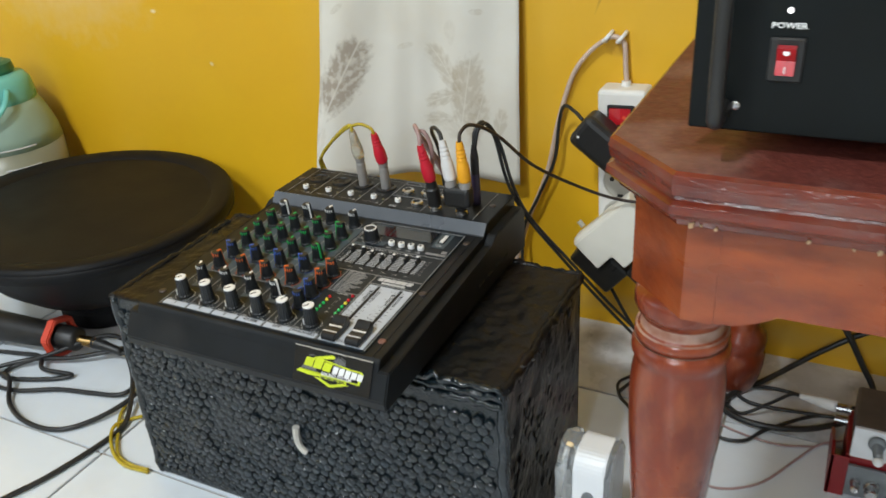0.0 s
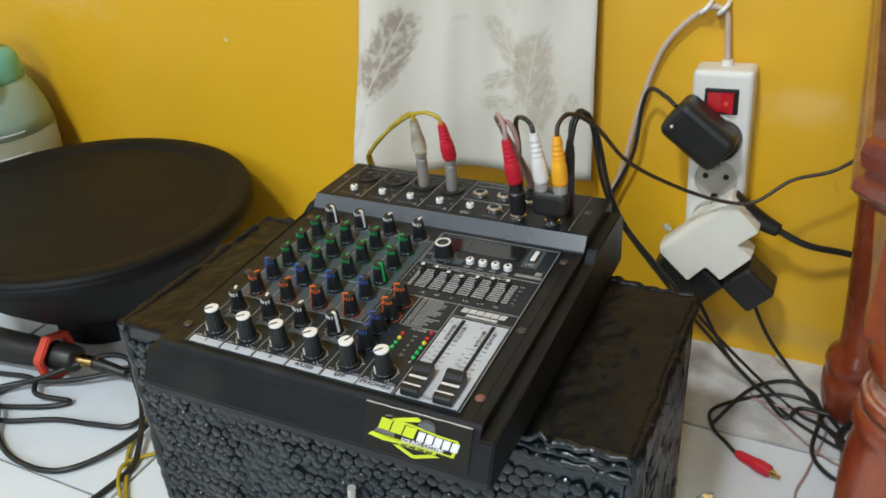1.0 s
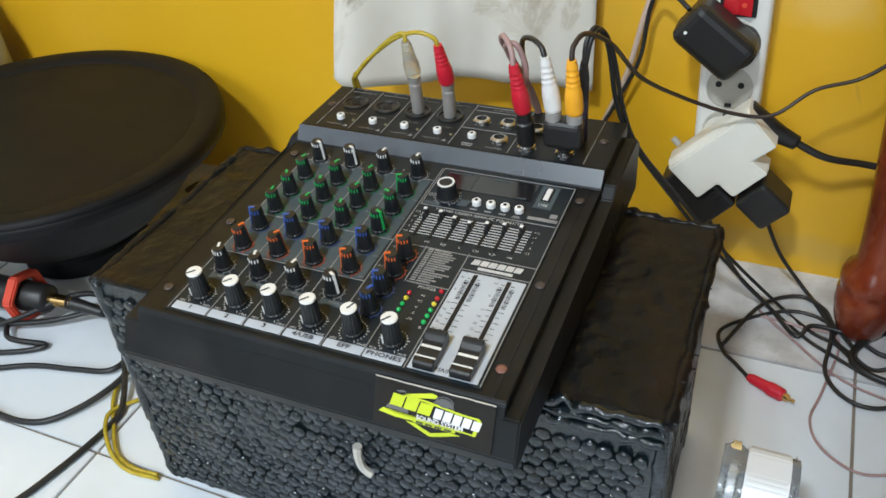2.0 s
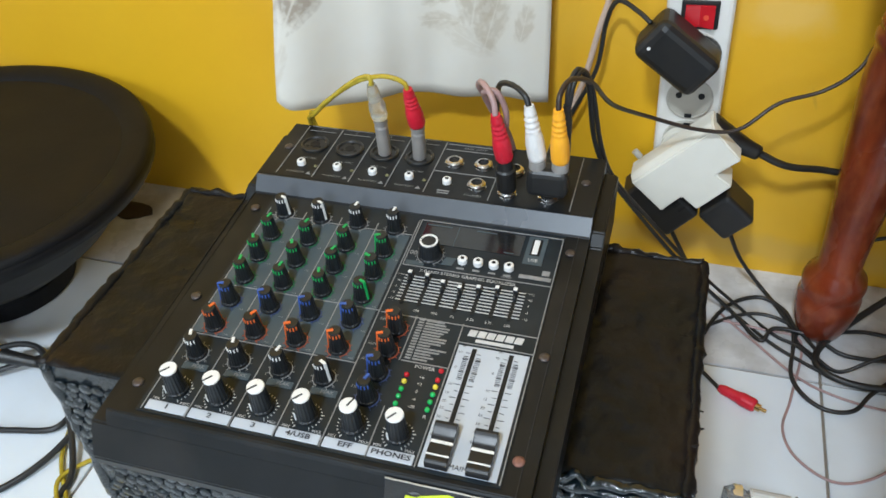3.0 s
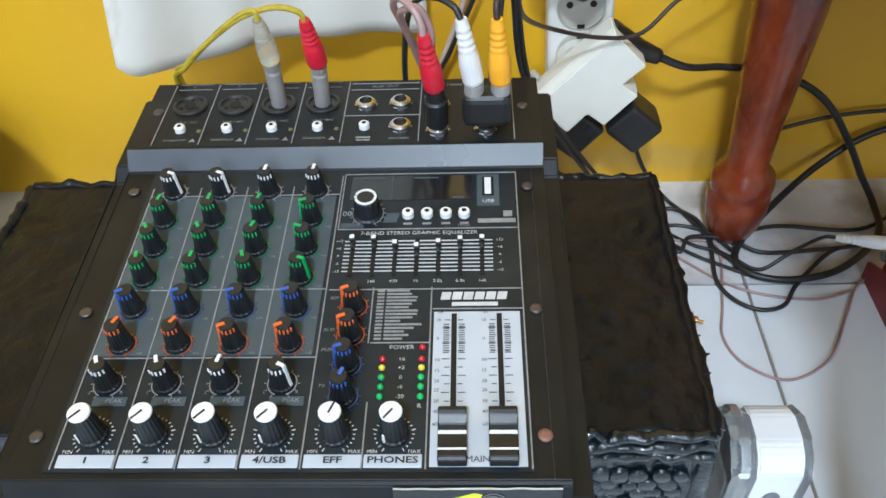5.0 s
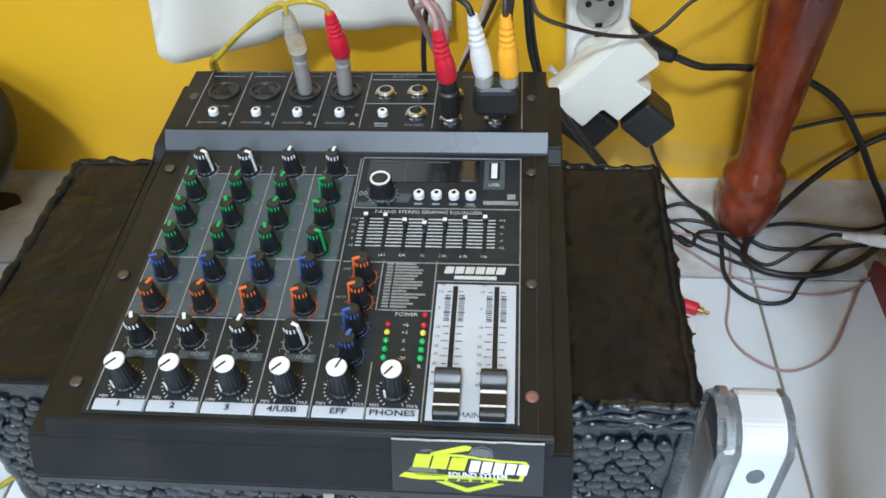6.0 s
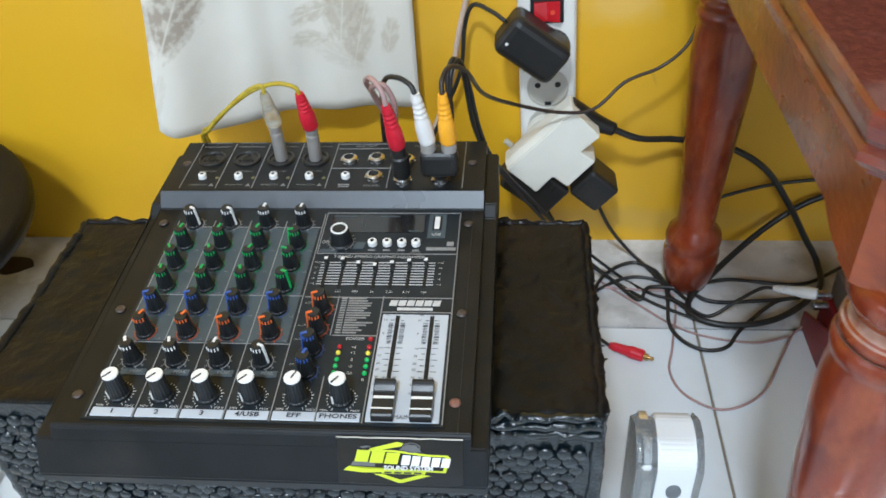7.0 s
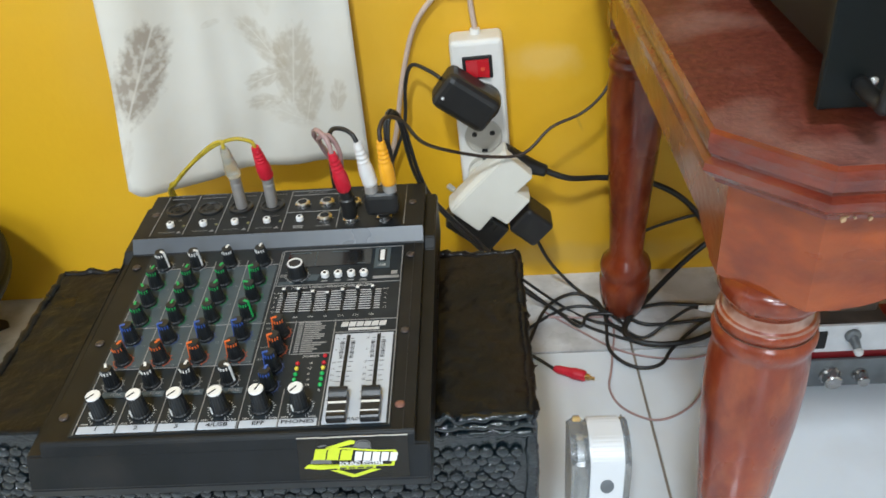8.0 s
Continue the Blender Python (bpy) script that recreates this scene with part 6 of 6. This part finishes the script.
# ---- microphone on the floor ----
def microphone():
    t = thing("microphone", (-0.46, -0.32, 0), "black microphone lying on the floor with a red hexagonal ring", "microphone")
    m = Matrix.Translation((-0.600, -0.338, 0.026)) @ Matrix.Rotation(radians(6), 4, "Z") @ Matrix.Rotation(radians(90), 4, "Y")
    bm = bmesh.new()
    lathe(bm, [(0.022, 0.0), (0.024, 0.010), (0.022, 0.04), (0.019, 0.12), (0.0165, 0.190), (0.0150, 0.222), (0.011, 0.226)], 28, m)
    part("handle", bm, BLACK, t, soft=True)
    bm = bmesh.new()
    outer = [bm.verts.new(m @ Vector((0.0290 * math.cos(radians(60 * i + 12)), 0.0290 * math.sin(radians(60 * i + 12)), z))) for z in (0.188, 0.200) for i in range(6)]
    inner = [bm.verts.new(m @ Vector((0.0222 * math.cos(radians(60 * i + 12)), 0.0222 * math.sin(radians(60 * i + 12)), z))) for z in (0.188, 0.200) for i in range(6)]
    for i in range(6):
        j = (i + 1) % 6
        bm.faces.new((outer[i], outer[j], outer[6 + j], outer[6 + i]))
        bm.faces.new((inner[i], inner[j], inner[6 + j], inner[6 + i]))
        bm.faces.new((outer[i], outer[j], inner[j], inner[i]))
        bm.faces.new((outer[6 + i], outer[6 + j], inner[6 + j], inner[6 + i]))
    bmesh.ops.recalc_face_normals(bm, faces=bm.faces)
    bmesh.ops.bevel(bm, geom=list(bm.edges), offset=0.0016, segments=2, affect="EDGES")
    part("hex_ring", bm, ORINGE, t, "orange-red rubber ring")
    bm = bmesh.new()
    lathe(bm, [(0.0068, 0.222), (0.0068, 0.252), (0.0045, 0.254)], 20, m)
    part("contact", bm, BRASS, t, "gold contact")
    bm = bmesh.new()
    tube(bm, [m @ Vector((0, 0, 0.247)), (-0.335, -0.309, 0.022), (-0.315, -0.305, 0.016)], 0.0078, 12, 4, 0.0048)
    part("cable_boot", bm, BLACK, t, soft=True)


microphone()
cable("microphone_cable", "black microphone cable lying in loops on the floor", 0.0029, CABLE,
      [(-0.318, -0.306, 0.016), (-0.285, -0.300, 0.012), (-0.262, -0.325, 0.008), (-0.262, -0.360, 0.005), (-0.300, -0.372, 0.004), (-0.345, -0.382, 0.004), (-0.400, -0.405, 0.004), (-0.46, -0.40, 0.004), (-0.50, -0.36, 0.004), (-0.46, -0.345, 0.004), (-0.418, -0.345, 0.009), (-0.393, -0.363, 0.009), (-0.353, -0.355, 0.005), (-0.375, -0.372, 0.004), (-0.430, -0.390, 0.004), (-0.440, -0.370, 0.005), (-0.400, -0.342, 0.016), (-0.352, -0.307, 0.031), (-0.316, -0.300, 0.034), (-0.288, -0.320, 0.030), (-0.255, -0.347, 0.019), (-0.222, -0.393, 0.006), (-0.217, -0.420, 0.004), (-0.226, -0.476, 0.004), (-0.240, -0.520, 0.004), (-0.27, -0.57, 0.004), (-0.36, -0.62, 0.004)],
      [(-0.52, -0.42, 0.004), (-0.455, -0.390, 0.004), (-0.415, -0.395, 0.011), (-0.379, -0.425, 0.004), (-0.330, -0.442, 0.004), (-0.281, -0.436, 0.004), (-0.252, -0.400, 0.006), (-0.240, -0.355, 0.012), (-0.255, -0.310, 0.022), (-0.300, -0.290, 0.018), (-0.372, -0.330, 0.010), (-0.430, -0.360, 0.010), (-0.50, -0.43, 0.004)])
cable("signal_wire", "yellow clear wire lying beside the parcel", 0.0020, CABLE_YE, [(-0.330, -0.285, 0.012), (-0.300, -0.300, 0.010), (-0.262, -0.335, 0.004), (-0.240, -0.385, 0.003), (-0.215, -0.415, 0.003), (-0.190, -0.440, 0.003), (-0.165, -0.448, 0.003), (-0.140, -0.447, 0.003)],
      [(-0.140, -0.330, 0.003), (-0.180, -0.355, 0.003), (-0.215, -0.385, 0.003), (-0.225, -0.410, 0.006), (-0.200, -0.438, 0.006), (-0.170, -0.452, 0.004), (-0.137, -0.450, 0.003)])

# ---- scrap on the floor ----
bm = bmesh.new()
rim = []
for i in range(22):
    a = 2 * math.pi * i / 22
    r = 1.0 + 0.45 * noise.noise(Vector((math.cos(a) * 1.7, math.sin(a) * 1.7, 5)))
    rim.append((SCRAP[0] + 0.026 * r * math.cos(a), SCRAP[1] + 0.015 * r * math.sin(a)))
prism(bm, rim, 0.0, 0.0016)
for v in bm.verts:
    if v.co.z > 0.001:
        v.co.z += 0.003 * max(0.0, noise.noise(v.co * 60))
tagged(part("paper_scrap", bm, mat("dark_brown_scrap", (0.05, 0.032, 0.022), (0.03, 0.02, 0.014), 0.7, scale=120, bump=0.4, bscale=300), None), "torn dark brown scrap lying on the tiled floor", "scrap")

# ---- floor tiles ----
S, GAP = 0.30, 0.0028


def tile_mesh(wide, deep, material):
    bm = bmesh.new()
    prism(bm, octagon(0, wide, 0, deep, 0.0008), -0.012, -0.0006)
    top = [bm.verts.new((x, y, 0.0)) for x, y in octagon(0.0008, wide - 0.0008, 0.0008, deep - 0.0008, 0.0008)]
    bm.faces.new(top)
    return finish(bm, "tile", material)


FULL, CUT = tile_mesh(S - GAP, S - GAP, TILE), tile_mesh(S - GAP, 0.143, TILE_DIRTY)
for i in range(-7, 6):
    for j in range(-10, 1):
        x = 0.39 + S * i + GAP / 2
        y = -0.1435 + S * (j - 1) + GAP / 2
        if x > 1.99:
            continue
        hold("tile", CUT if j == 1 else FULL, floor, Matrix.Translation((x, y, 0)))
    if 0.39 + S * i < 1.99:
        hold("tile", CUT, floor, Matrix.Translation((0.39 + S * i + GAP / 2, -0.1435 + GAP / 2, 0)), "grimy tile along the wall")
